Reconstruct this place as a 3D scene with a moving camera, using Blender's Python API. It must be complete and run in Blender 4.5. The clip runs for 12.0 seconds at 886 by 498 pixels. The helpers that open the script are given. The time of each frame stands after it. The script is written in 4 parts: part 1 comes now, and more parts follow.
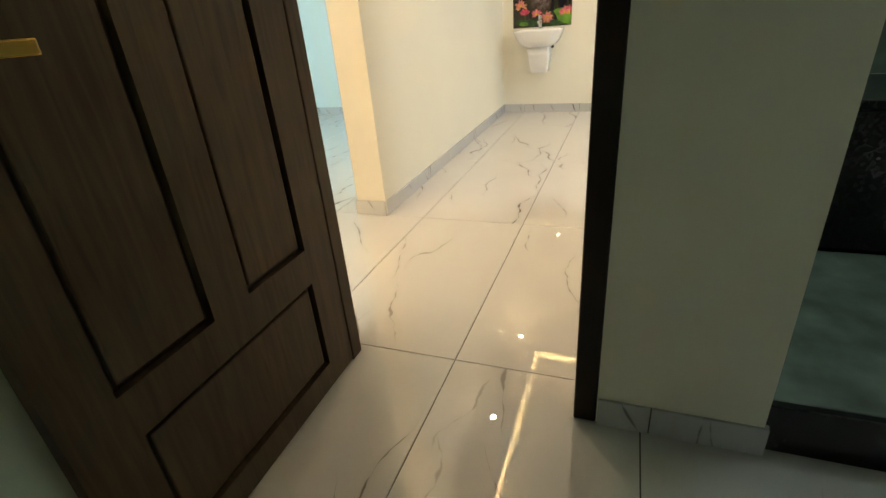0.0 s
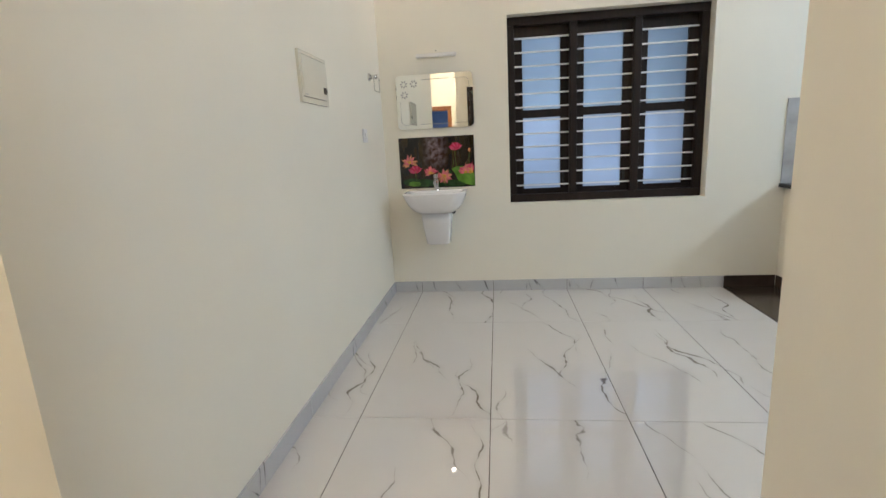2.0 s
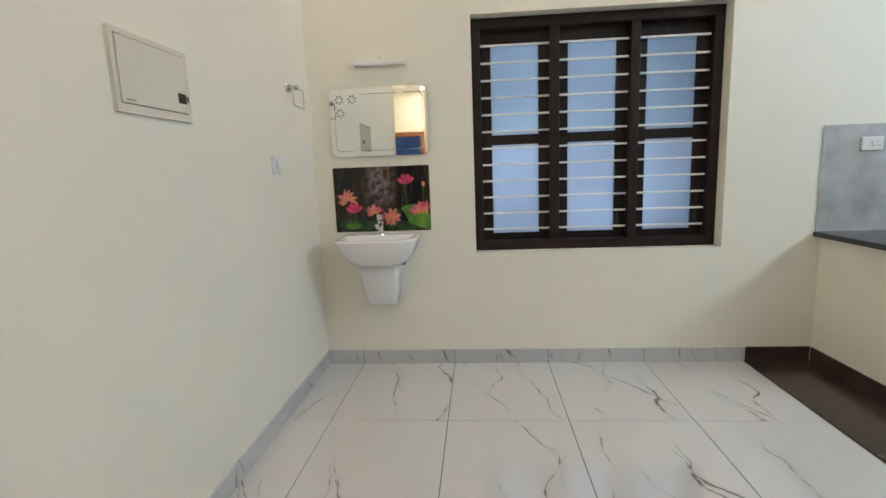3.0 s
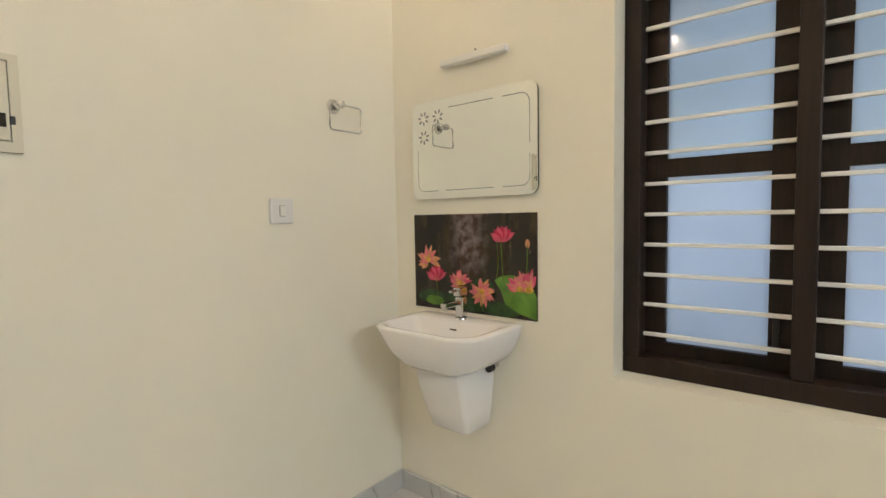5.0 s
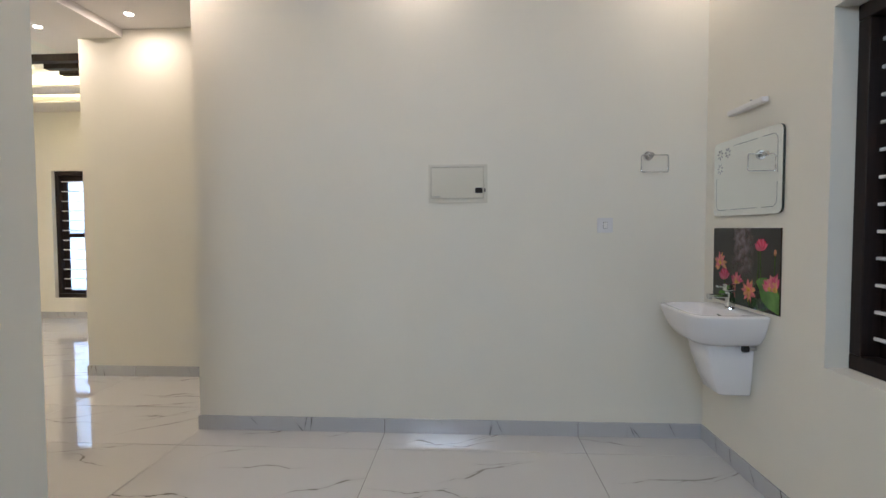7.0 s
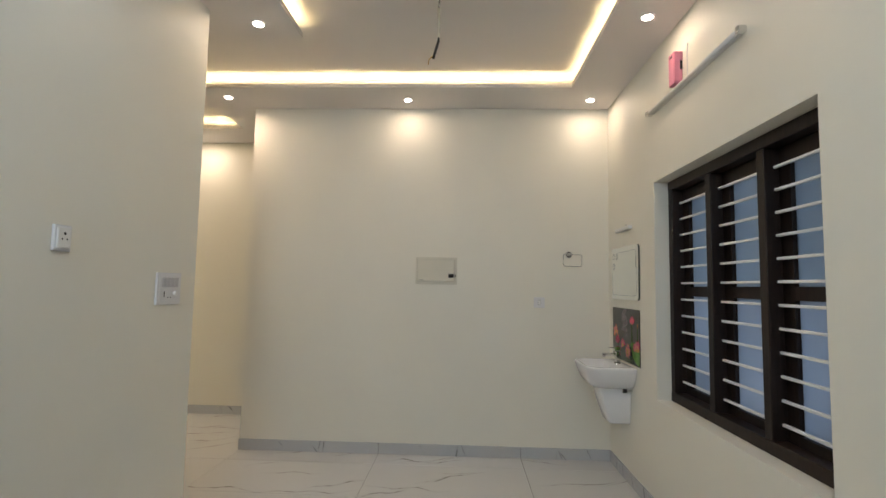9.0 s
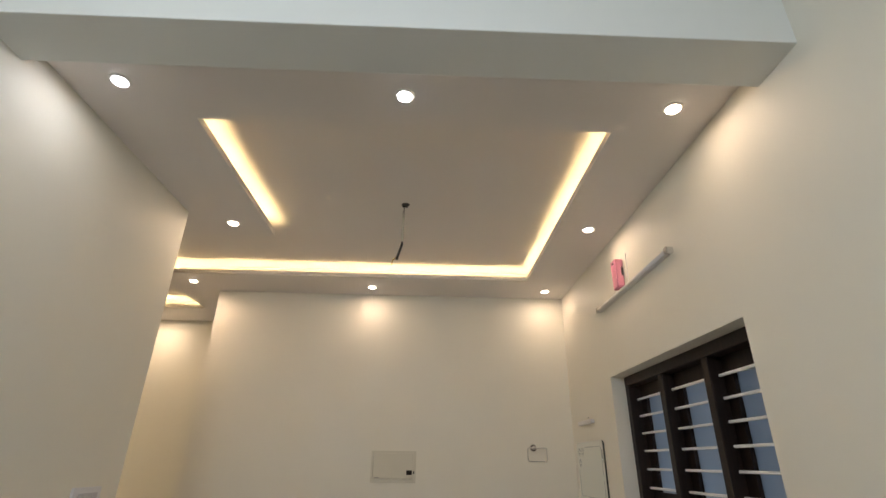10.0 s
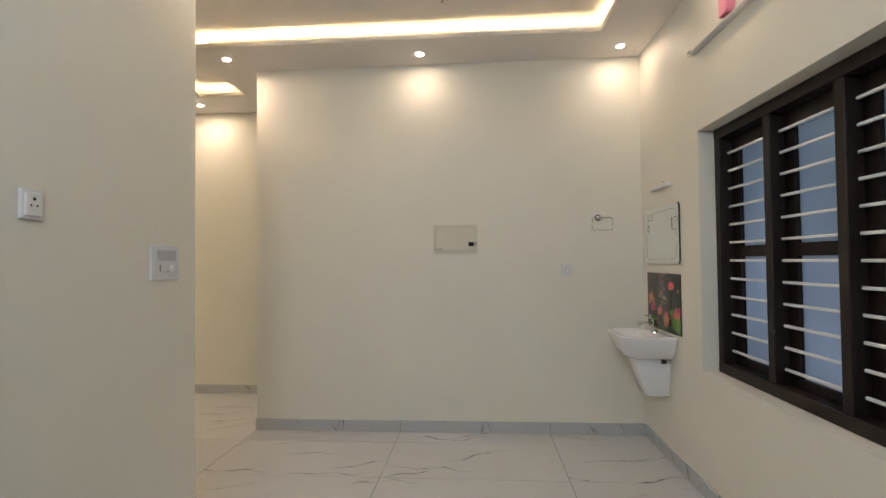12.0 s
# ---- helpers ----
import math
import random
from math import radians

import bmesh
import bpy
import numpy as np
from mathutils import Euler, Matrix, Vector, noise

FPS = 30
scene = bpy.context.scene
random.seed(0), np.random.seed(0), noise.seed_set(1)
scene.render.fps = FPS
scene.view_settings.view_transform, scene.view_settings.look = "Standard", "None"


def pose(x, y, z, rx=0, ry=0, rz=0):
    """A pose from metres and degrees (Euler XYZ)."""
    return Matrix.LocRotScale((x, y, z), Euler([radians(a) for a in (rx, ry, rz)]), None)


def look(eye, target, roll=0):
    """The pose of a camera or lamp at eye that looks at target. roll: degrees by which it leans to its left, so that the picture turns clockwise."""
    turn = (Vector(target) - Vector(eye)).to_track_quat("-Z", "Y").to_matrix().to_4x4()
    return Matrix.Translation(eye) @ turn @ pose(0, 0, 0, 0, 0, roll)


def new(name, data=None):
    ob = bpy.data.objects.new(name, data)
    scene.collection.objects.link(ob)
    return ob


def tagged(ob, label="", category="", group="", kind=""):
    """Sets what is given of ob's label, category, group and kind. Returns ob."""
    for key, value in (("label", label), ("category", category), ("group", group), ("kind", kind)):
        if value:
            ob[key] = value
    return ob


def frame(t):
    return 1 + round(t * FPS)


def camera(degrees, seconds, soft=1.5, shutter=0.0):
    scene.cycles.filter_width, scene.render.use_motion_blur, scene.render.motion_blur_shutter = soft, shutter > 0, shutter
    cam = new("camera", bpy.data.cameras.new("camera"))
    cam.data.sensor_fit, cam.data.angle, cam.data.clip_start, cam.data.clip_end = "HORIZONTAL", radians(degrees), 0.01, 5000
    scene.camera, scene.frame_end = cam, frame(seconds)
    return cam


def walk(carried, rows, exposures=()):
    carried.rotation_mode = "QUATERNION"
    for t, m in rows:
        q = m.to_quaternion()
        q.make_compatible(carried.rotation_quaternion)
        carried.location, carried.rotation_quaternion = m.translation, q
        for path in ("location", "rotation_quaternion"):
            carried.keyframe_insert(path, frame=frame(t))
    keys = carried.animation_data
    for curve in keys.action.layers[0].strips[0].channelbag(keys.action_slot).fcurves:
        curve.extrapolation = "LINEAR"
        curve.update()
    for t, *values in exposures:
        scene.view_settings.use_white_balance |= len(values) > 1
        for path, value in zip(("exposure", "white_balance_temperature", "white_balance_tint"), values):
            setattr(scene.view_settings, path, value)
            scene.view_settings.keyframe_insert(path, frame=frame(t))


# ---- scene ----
cam = camera(85.0, 12.0)
PATH = [
    (0, (0.49, -4.855, 1.09), (-0.176, -3.185, 0.213), -4.8),
    (0.5, (0.291, -4.543, 1.096), (-0.42, -2.825, 0.361), -5.05),
    (1, (0.155, -4.128, 1.16), (-0.434, -2.306, 0.584), -3.4),
    (1.5, (0.07, -3.668, 1.17), (-0.308, -1.758, 0.711), -3.25),
    (2, (0.062, -3.163, 1.207), (-0.172, -1.221, 0.789), -3.0),
    (2.5, (0.062, -2.684, 1.216), (-0.086, -0.727, 0.83), -2.2),
    (2.7, (0.104, -2.507, 1.226), (-0.039, -0.544, 0.871), -2.1),
    (4.3, (0.492, -1.242, 1.275), (-0.198, 0.622, 1.052), -2.3),
    (4.5, (0.564, -1.088, 1.28), (-0.3, 0.703, 1.063), -2.1),
    (5, (0.723, -0.839, 1.263), (-0.537, 0.709, 1.136), -1.0),
    (5.5, (1.017, -0.759, 1.281), (-0.683, 0.287, 1.166), -1.0),
    (6, (1.326, -0.821, 1.286), (-0.618, -0.359, 1.188), -2.0),
    (6.5, (1.705, -0.732, 1.286), (-0.294, -0.767, 1.232), -0.9),
    (6.7, (1.876, -0.692, 1.284), (-0.12, -0.788, 1.212), -0.4),
    (8.5, (3.231, -0.603, 1.256), (1.238, -0.741, 1.165), -0.0),
    (9, (3.359, -0.506, 1.425), (1.367, -0.589, 1.578), 1.0),
    (9.5, (3.393, -0.503, 1.524), (1.454, -0.503, 2.014), 0.7),
    (10, (3.433, -0.486, 1.59), (1.605, -0.434, 2.399), 0.9),
    (10.5, (3.477, -0.495, 1.616), (1.74, -0.438, 2.605), 0.9),
    (11, (3.443, -0.506, 1.582), (1.571, -0.467, 2.283), 0.3),
    (11.5, (3.298, -0.522, 1.497), (1.33, -0.538, 1.853), -0.3),
    (12, (3.091, -0.558, 1.382), (1.097, -0.7, 1.431), -0.6),
]
EXPOSURES = [
    (0.0, 0.98, 7400, 9), (0.5, 0.5, 6800, 5), (1.0, 0.45, 6450, 4), (1.5, 0.38, 6150, 12), (2.0, 0.36, 5900, 12), (2.5, 0.33, 5900, 11), (4.5, 0.46, 6700, 10), (5.0, 0.45, 7000, 11),
    (5.5, 0.36, 6850, 10), (6.0, 0.17, 6250, 9), (6.5, -0.11, 5500, 14), (8.5, -0.03, 6300, 15), (9.0, -0.22, 6250, 12), (9.5, -0.24, 6350, 18), (10.0, -0.43, 6850, 16), (10.5, -0.46, 7600, 21), (11.0, -0.50, 7550, 22), (11.5, -0.24, 6450, 18), (12.0, -0.18, 6350, 14)]
walk(cam, [(t, look(eye, target, roll)) for t, eye, target, roll in PATH], EXPOSURES)

# ---- world, sun and large lights ----
world = bpy.data.worlds.new("sky")
scene.world = world
world.use_nodes = True
wn = world.node_tree.nodes
sky = wn.new("ShaderNodeTexSky")
sky.sky_type = "NISHITA"
sky.sun_disc = False
sky.sun_elevation, sky.sun_rotation = radians(34), radians(90)
wn["Background"].inputs["Strength"].default_value = 0.12
world.node_tree.links.new(sky.outputs[0], wn["Background"].inputs["Color"])
sun = new("sun", bpy.data.lights.new("sun", "SUN"))
sun.data.energy, sun.data.angle, sun.data.color = 1.0, radians(12), (1.0, 0.95, 0.88)
sun.matrix_world = look((0, 0, 0), (-0.83, 0.0, -0.56))

WARM, COOL = (1.0, 0.78, 0.57), (0.90, 0.94, 1.0)
DOWNLIGHT_WATTS, LED_STRENGTH = 2.0, 44.0

# ---- plan ----
NORTH, WEST, SOUTH = 0.745, -0.838, -2.0      # dining faces
CEIL, TRAY_TOP, ROOF = 3.0, 3.112, 3.14
HALL_W, PASS_E, PASS_OUT, DOOR_Y = -1.91, 0.712, 0.885, -3.76
OUT_W, LIV_S, EAST = -4.6, -7.3, 4.6
SKIRT = 0.09


# ---- helpers of the place ----
def box(bm, x0, x1, y0, y1, z0, z1):
    vs = [bm.verts.new((x, y, z)) for x in (x0, x1) for y in (y0, y1) for z in (z0, z1)]
    for f in ((0, 1, 3, 2), (4, 6, 7, 5), (0, 4, 5, 1), (2, 3, 7, 6), (0, 2, 6, 4), (1, 5, 7, 3)):
        bm.faces.new([vs[i] for i in f])
    return bm


def boxes(*dims, bevel=0.0, segments=2):
    bm = bmesh.new()
    for d in dims:
        box(bm, *d)
    bmesh.ops.recalc_face_normals(bm, faces=bm.faces)
    if bevel:
        bmesh.ops.bevel(bm, geom=bm.edges[:], offset=bevel, segments=segments, affect="EDGES", profile=0.5)
    return bm


def sheet(axis, w0, w1, rects, holes):
    """A slab between w0 and w1 along axis, filling rects (u0, u1, v0, v1) less holes, with no inner faces."""
    us = sorted({r[i] for r in rects + holes for i in (0, 1)})
    vs = sorted({r[i] for r in rects + holes for i in (2, 3)})

    def inside(u, v, rs):
        return any(r[0] < u < r[1] and r[2] < v < r[3] for r in rs)

    full = {}
    for i in range(len(us) - 1):
        for j in range(len(vs) - 1):
            u, v = (us[i] + us[i + 1]) / 2, (vs[j] + vs[j + 1]) / 2
            full[i, j] = inside(u, v, rects) and not inside(u, v, holes)
    bm, made = bmesh.new(), {}

    def vert(i, j, w):
        key = (i, j, w)
        if key not in made:
            p = {"x": (w, us[i], vs[j]), "y": (us[i], w, vs[j]), "z": (us[i], vs[j], w)}[axis]
            made[key] = bm.verts.new(p)
        return made[key]

    for (i, j), on in full.items():
        if not on:
            continue
        for w in (w0, w1):
            bm.faces.new([vert(i, j, w), vert(i + 1, j, w), vert(i + 1, j + 1, w), vert(i, j + 1, w)])
        for di, dj, a, b in ((-1, 0, (i, j), (i, j + 1)), (1, 0, (i + 1, j), (i + 1, j + 1)),
                             (0, -1, (i, j), (i + 1, j)), (0, 1, (i, j + 1), (i + 1, j + 1))):
            if not full.get((i + di, j + dj)):
                bm.faces.new([vert(*a, w0), vert(*b, w0), vert(*b, w1), vert(*a, w1)])
    bmesh.ops.recalc_face_normals(bm, faces=bm.faces)
    return bm


def mesh_of(name, bm, material, smooth=False):
    me = bpy.data.meshes.new(name)
    bm.to_mesh(me)
    bm.free()
    me.materials.append(material)
    if smooth:
        for p in me.polygons:
            p.use_smooth = True
    return me


def part(name, bm, material, parent=None, label="", smooth=False):
    ob = new(name, mesh_of(name, bm, material, smooth))
    if parent:
        ob.parent = parent
    return tagged(ob, label)


def setting(name, bm, material, label, category):
    return tagged(part(name, bm, material), label, category, kind="structure")


def thing(name, at, label, category, group=""):
    ob = new(name)
    ob.empty_display_size = 0.05
    ob.matrix_world = Matrix.Translation(at)
    return tagged(ob, label, category, group)


def disc(bm, r0, r1, z0, z1, n=32, at=(0, 0, 0), turn=None):
    """A closed frustum along z, turned and moved."""
    m = Matrix.Translation(at) @ (turn or Matrix())
    lo = [bm.verts.new(m @ Vector((r0 * math.cos(a), r0 * math.sin(a), z0))) for a in np.linspace(0, 2 * math.pi, n, endpoint=False)]
    hi = [bm.verts.new(m @ Vector((r1 * math.cos(a), r1 * math.sin(a), z1))) for a in np.linspace(0, 2 * math.pi, n, endpoint=False)]
    bm.faces.new(lo[::-1])
    bm.faces.new(hi)
    for i in range(n):
        bm.faces.new([lo[i], lo[(i + 1) % n], hi[(i + 1) % n], hi[i]])
    return bm


def tube(points, r, n=10):
    """A round bar along points."""
    bm, rings = bmesh.new(), []
    pts = [Vector(p) for p in points]
    for i, p in enumerate(pts):
        d = (pts[min(i + 1, len(pts) - 1)] - pts[max(i - 1, 0)]).normalized()
        q = d.to_track_quat("Z", "Y")
        rings.append([bm.verts.new(p + q @ Vector((r * math.cos(a), r * math.sin(a), 0))) for a in np.linspace(0, 2 * math.pi, n, endpoint=False)])
    for a, b in zip(rings, rings[1:]):
        for i in range(n):
            bm.faces.new([a[i], a[(i + 1) % n], b[(i + 1) % n], b[i]])
    bm.faces.new(rings[0][::-1])
    bm.faces.new(rings[-1])
    bmesh.ops.recalc_face_normals(bm, faces=bm.faces)
    return bm


# ---- materials ----
def material(name, colour, rough=0.5, metal=0.0, vary=0.06, scale=3.0, bump=0.0, fine=120.0, **extra):
    m = bpy.data.materials.new(name)
    m.use_nodes = True
    nt = m.node_tree
    b = nt.nodes["Principled BSDF"]
    b.inputs["Roughness"].default_value, b.inputs["Metallic"].default_value = rough, metal
    for k, v in extra.items():
        b.inputs[k.replace("_", " ")].default_value = v
    co = nt.nodes.new("ShaderNodeTexCoord")
    n1 = nt.nodes.new("ShaderNodeTexNoise")
    n1.inputs["Scale"].default_value, n1.inputs["Detail"].default_value = scale, 4
    nt.links.new(co.outputs["Object"], n1.inputs["Vector"])
    ramp = nt.nodes.new("ShaderNodeValToRGB")
    ramp.color_ramp.elements[0].position, ramp.color_ramp.elements[1].position = 0.3, 0.7
    ramp.color_ramp.elements[0].color = (*[c * (1 - vary) for c in colour], 1)
    ramp.color_ramp.elements[1].color = (*[min(1, c * (1 + vary)) for c in colour], 1)
    nt.links.new(n1.outputs["Fac"], ramp.inputs["Fac"])
    nt.links.new(ramp.outputs["Color"], b.inputs["Base Color"])
    if bump:
        n2 = nt.nodes.new("ShaderNodeTexNoise")
        n2.inputs["Scale"].default_value, n2.inputs["Detail"].default_value = fine, 3
        nt.links.new(co.outputs["Object"], n2.inputs["Vector"])
        bp = nt.nodes.new("ShaderNodeBump")
        bp.inputs["Strength"].default_value, bp.inputs["Distance"].default_value = bump, 0.002
        nt.links.new(n2.outputs["Fac"], bp.inputs["Height"])
        nt.links.new(bp.outputs["Normal"], b.inputs["Normal"])
    return m


def glowing(name, colour, strength):
    m = bpy.data.materials.new(name)
    m.use_nodes = True
    b = m.node_tree.nodes["Principled BSDF"]
    b.inputs["Base Color"].default_value = (0.8, 0.8, 0.8, 1)
    b.inputs["Emission Color"].default_value, b.inputs["Emission Strength"].default_value = (*colour, 1), strength
    return m


def wood(name, dark, light, rough=0.35, along=(14.0, 14.0, 1.2)):
    m = bpy.data.materials.new(name)
    m.use_nodes = True
    nt = m.node_tree
    b = nt.nodes["Principled BSDF"]
    b.inputs["Roughness"].default_value = rough
    co, mp, n1 = nt.nodes.new("ShaderNodeTexCoord"), nt.nodes.new("ShaderNodeMapping"), nt.nodes.new("ShaderNodeTexNoise")
    mp.inputs["Scale"].default_value = along
    n1.inputs["Scale"].default_value, n1.inputs["Detail"].default_value, n1.inputs["Distortion"].default_value = 4.0, 6, 0.8
    nt.links.new(co.outputs["Object"], mp.inputs["Vector"])
    nt.links.new(mp.outputs["Vector"], n1.inputs["Vector"])
    ramp = nt.nodes.new("ShaderNodeValToRGB")
    ramp.color_ramp.elements[0].position, ramp.color_ramp.elements[1].position = 0.3, 0.75
    ramp.color_ramp.elements[0].color, ramp.color_ramp.elements[1].color = (*dark, 1), (*light, 1)
    nt.links.new(n1.outputs["Fac"], ramp.inputs["Fac"])
    nt.links.new(ramp.outputs["Color"], b.inputs["Base Color"])
    bp = nt.nodes.new("ShaderNodeBump")
    bp.inputs["Strength"].default_value, bp.inputs["Distance"].default_value = 0.15, 0.002
    nt.links.new(n1.outputs["Fac"], bp.inputs["Height"])
    nt.links.new(bp.outputs["Normal"], b.inputs["Normal"])
    return m


def marble(name, base, vein, rough, strokes=5, spread=(0.56, 1.1), half=0.19, lean=(-0.22, 0.85), width=0.0125, upright=False):
    """Polished tile: a pale ground with clouds and a few tapered, crooked grey veins, different on each tile."""
    m = bpy.data.materials.new(name)
    m.use_nodes = True
    nt = m.node_tree
    N, L = nt.nodes.new, nt.links.new
    b = nt.nodes["Principled BSDF"]
    b.inputs["Roughness"].default_value = rough
    b.inputs["IOR"].default_value = 2.12

    def calc(op, a, c=None, clamp=False):
        n = N("ShaderNodeMath")
        n.operation, n.use_clamp = op, clamp
        for i, v in enumerate((a, c)):
            if v is None:
                continue
            if isinstance(v, (int, float)):
                n.inputs[i].default_value = v
            else:
                L(v, n.inputs[i])
        return n.outputs[0]

    def join(x, y, z=0.0):
        n = N("ShaderNodeCombineXYZ")
        for i, v in enumerate((x, y, z)):
            if isinstance(v, (int, float)):
                n.inputs[i].default_value = v
            else:
                L(v, n.inputs[i])
        return n.outputs[0]

    def split(v):
        n = N("ShaderNodeSeparateXYZ")
        L(v, n.inputs[0])
        return n.outputs

    co, info = N("ShaderNodeTexCoord"), N("ShaderNodeObjectInfo")
    x, y, z = split(co.outputs["Object"])
    rand = calc("MULTIPLY", info.outputs["Random"], 91.0)
    if upright:
        x, y = calc("ADD", x, y), calc("SUBTRACT", z, 0.05)
    place = join(x, y, rand)

    def tex(scale, detail):
        n = N("ShaderNodeTexNoise")
        n.inputs["Scale"].default_value, n.inputs["Detail"].default_value = scale, detail
        L(place, n.inputs["Vector"])
        return n.outputs["Fac"]

    # crooked: the place is pushed sideways by two sizes of noise
    bend = calc("MULTIPLY", calc("SUBTRACT", tex(4.5, 0.0), 0.5), half * 0.72)
    kink = calc("MULTIPLY", calc("SUBTRACT", tex(17.0, 1.5), 0.5), half * 0.125)
    swell = calc("ADD", calc("MULTIPLY", tex(14.0, 1.0), 2.3), -0.55)
    bent = join(calc("ADD", calc("ADD", x, bend), kink), y)
    total = None
    for k in range(strokes):
        wn = N("ShaderNodeTexWhiteNoise")
        wn.noise_dimensions = "1D"
        L(calc("ADD", rand, k * 7.31), wn.inputs["W"])
        r, g, h = split(wn.outputs["Color"])
        spot = join(calc("MULTIPLY", calc("SUBTRACT", r, 0.5), spread[0]), calc("MULTIPLY", calc("SUBTRACT", g, 0.5), spread[1]))
        off = N("ShaderNodeVectorMath")
        off.operation = "SUBTRACT"
        L(bent, off.inputs[0])
        L(spot, off.inputs[1])
        rot = N("ShaderNodeVectorRotate")
        rot.rotation_type = "Z_AXIS"
        L(off.outputs[0], rot.inputs["Vector"])
        L(calc("SUBTRACT", -lean[0], calc("MULTIPLY", h, lean[1])), rot.inputs["Angle"])
        v, u, w = split(rot.outputs["Vector"])
        size = calc("ADD", calc("MULTIPLY", wn.outputs["Value"], half * 1.2), half * 0.65)
        taper = calc("SUBTRACT", 1.0, calc("POWER", calc("ABSOLUTE", calc("DIVIDE", u, size)), 1.6), True)
        away = calc("ABSOLUTE", v)
        wide = calc("MULTIPLY", calc("MULTIPLY", taper, swell), width)
        core = calc("DIVIDE", calc("SUBTRACT", wide, away), width * 0.55, True)
        trail = calc("MULTIPLY", calc("DIVIDE", calc("SUBTRACT", calc("MULTIPLY", taper, width * 0.35), away), width * 0.3, True), 0.35)
        halo = calc("MULTIPLY", calc("MULTIPLY", calc("SUBTRACT", 1.0, calc("DIVIDE", away, width * 2.6), True), taper), 0.13)
        strength = calc("ADD", calc("MULTIPLY", r, 0.45), 0.5)
        one = calc("MULTIPLY", calc("MAXIMUM", calc("MAXIMUM", core, trail), halo), strength)
        total = one if total is None else calc("MAXIMUM", total, one)
    clouds = calc("MULTIPLY", calc("SUBTRACT", tex(2.2, 3.0), 0.42), 0.6, True)
    tint = N("ShaderNodeMix")
    tint.data_type = "RGBA"
    tint.inputs["A"].default_value = (*base, 1)
    tint.inputs["B"].default_value = (*[c * 0.88 for c in base], 1)
    L(clouds, tint.inputs["Factor"])
    mix = N("ShaderNodeMix")
    mix.data_type = "RGBA"
    L(total, mix.inputs["Factor"])
    L(tint.outputs["Result"], mix.inputs["A"])
    mix.inputs["B"].default_value = (*vein, 1)
    L(mix.outputs["Result"], b.inputs["Base Color"])
    return m


def frosted(name, colour):
    """Frosted pane: passes light on diffusely, with a glossy face."""
    m = bpy.data.materials.new(name)
    m.use_nodes = True
    nt = m.node_tree
    N, L = nt.nodes.new, nt.links.new
    for n in list(nt.nodes):
        if n.type == "BSDF_PRINCIPLED":
            nt.nodes.remove(n)
    tr, gl, mx, fr = N("ShaderNodeBsdfTranslucent"), N("ShaderNodeBsdfGlossy"), N("ShaderNodeMixShader"), N("ShaderNodeFresnel")
    rf, half = N("ShaderNodeBsdfRefraction"), N("ShaderNodeMixShader")
    rf.inputs["IOR"].default_value, rf.inputs["Roughness"].default_value = 1.05, 0.6
    half.inputs[0].default_value = 0.25
    co, n1, ramp = N("ShaderNodeTexCoord"), N("ShaderNodeTexNoise"), N("ShaderNodeValToRGB")
    n1.inputs["Scale"].default_value = 1.6
    L(co.outputs["Object"], n1.inputs["Vector"])
    # Patchy tone puts the uneven brightness outside into the pane colour.
    ramp.color_ramp.elements[0].color = (*[c * 0.62 for c in colour], 1)
    ramp.color_ramp.elements[1].color = (*colour, 1)
    L(n1.outputs["Fac"], ramp.inputs["Fac"])
    L(ramp.outputs["Color"], tr.inputs["Color"])
    gl.inputs["Roughness"].default_value = 0.05
    fr.inputs["IOR"].default_value = 1.5
    L(fr.outputs[0], mx.inputs[0])
    L(ramp.outputs["Color"], rf.inputs["Color"])
    L(tr.outputs[0], half.inputs[1])
    L(rf.outputs[0], half.inputs[2])
    L(half.outputs[0], mx.inputs[1])
    L(gl.outputs[0], mx.inputs[2])
    L(mx.outputs[0], nt.nodes["Material Output"].inputs["Surface"])
    return m


CREAM = material("cream_paint", (0.80, 0.77, 0.67), 0.55, vary=0.02, scale=1.3, bump=0.12, fine=160)
AQUA = material("aqua_paint", (0.63, 0.735, 0.735), 0.6, vary=0.02, scale=1.3, bump=0.12, fine=160)
# Darker and greener than the cream, with the dark room's dimness in the colour.
DIMWALL = material("dim_green_wall", (0.62, 0.64, 0.52), 0.6, vary=0.03, scale=1.3, bump=0.12, fine=160)
WHITE_CEIL = material("ceiling_paint", (0.82, 0.78, 0.75), 0.6, vary=0.015, scale=1.0, bump=0.08, fine=160)
# The ceiling white again, cooled to put the kitchen daylight into its colour.
COOL_CEIL = material("daylit_white", (0.78, 0.80, 0.765), 0.6, vary=0.02, scale=1.0, bump=0.08, fine=160)
TILE = marble("marble_tile", (0.61, 0.605, 0.595), (0.135, 0.112, 0.088), 0.006, half=0.23, width=0.0108)
SKIRT_TILE = marble("skirting_marble", (0.50, 0.505, 0.52), (0.09, 0.085, 0.085), 0.16, 4, (0.56, 0.08), 0.06, (-0.2, 1.0), 0.009, True)
GROUT = material("grout", (0.075, 0.06, 0.048), 0.8, scale=20)
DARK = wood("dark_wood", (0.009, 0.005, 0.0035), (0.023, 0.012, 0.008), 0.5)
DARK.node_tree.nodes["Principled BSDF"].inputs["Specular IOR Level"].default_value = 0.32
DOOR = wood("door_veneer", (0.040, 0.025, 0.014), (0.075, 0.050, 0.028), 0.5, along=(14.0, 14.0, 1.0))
DOOR.node_tree.nodes["Principled BSDF"].inputs["Specular IOR Level"].default_value = 0.25
TEAK = wood("teak", (0.22, 0.085, 0.025), (0.36, 0.15, 0.05), 0.35)
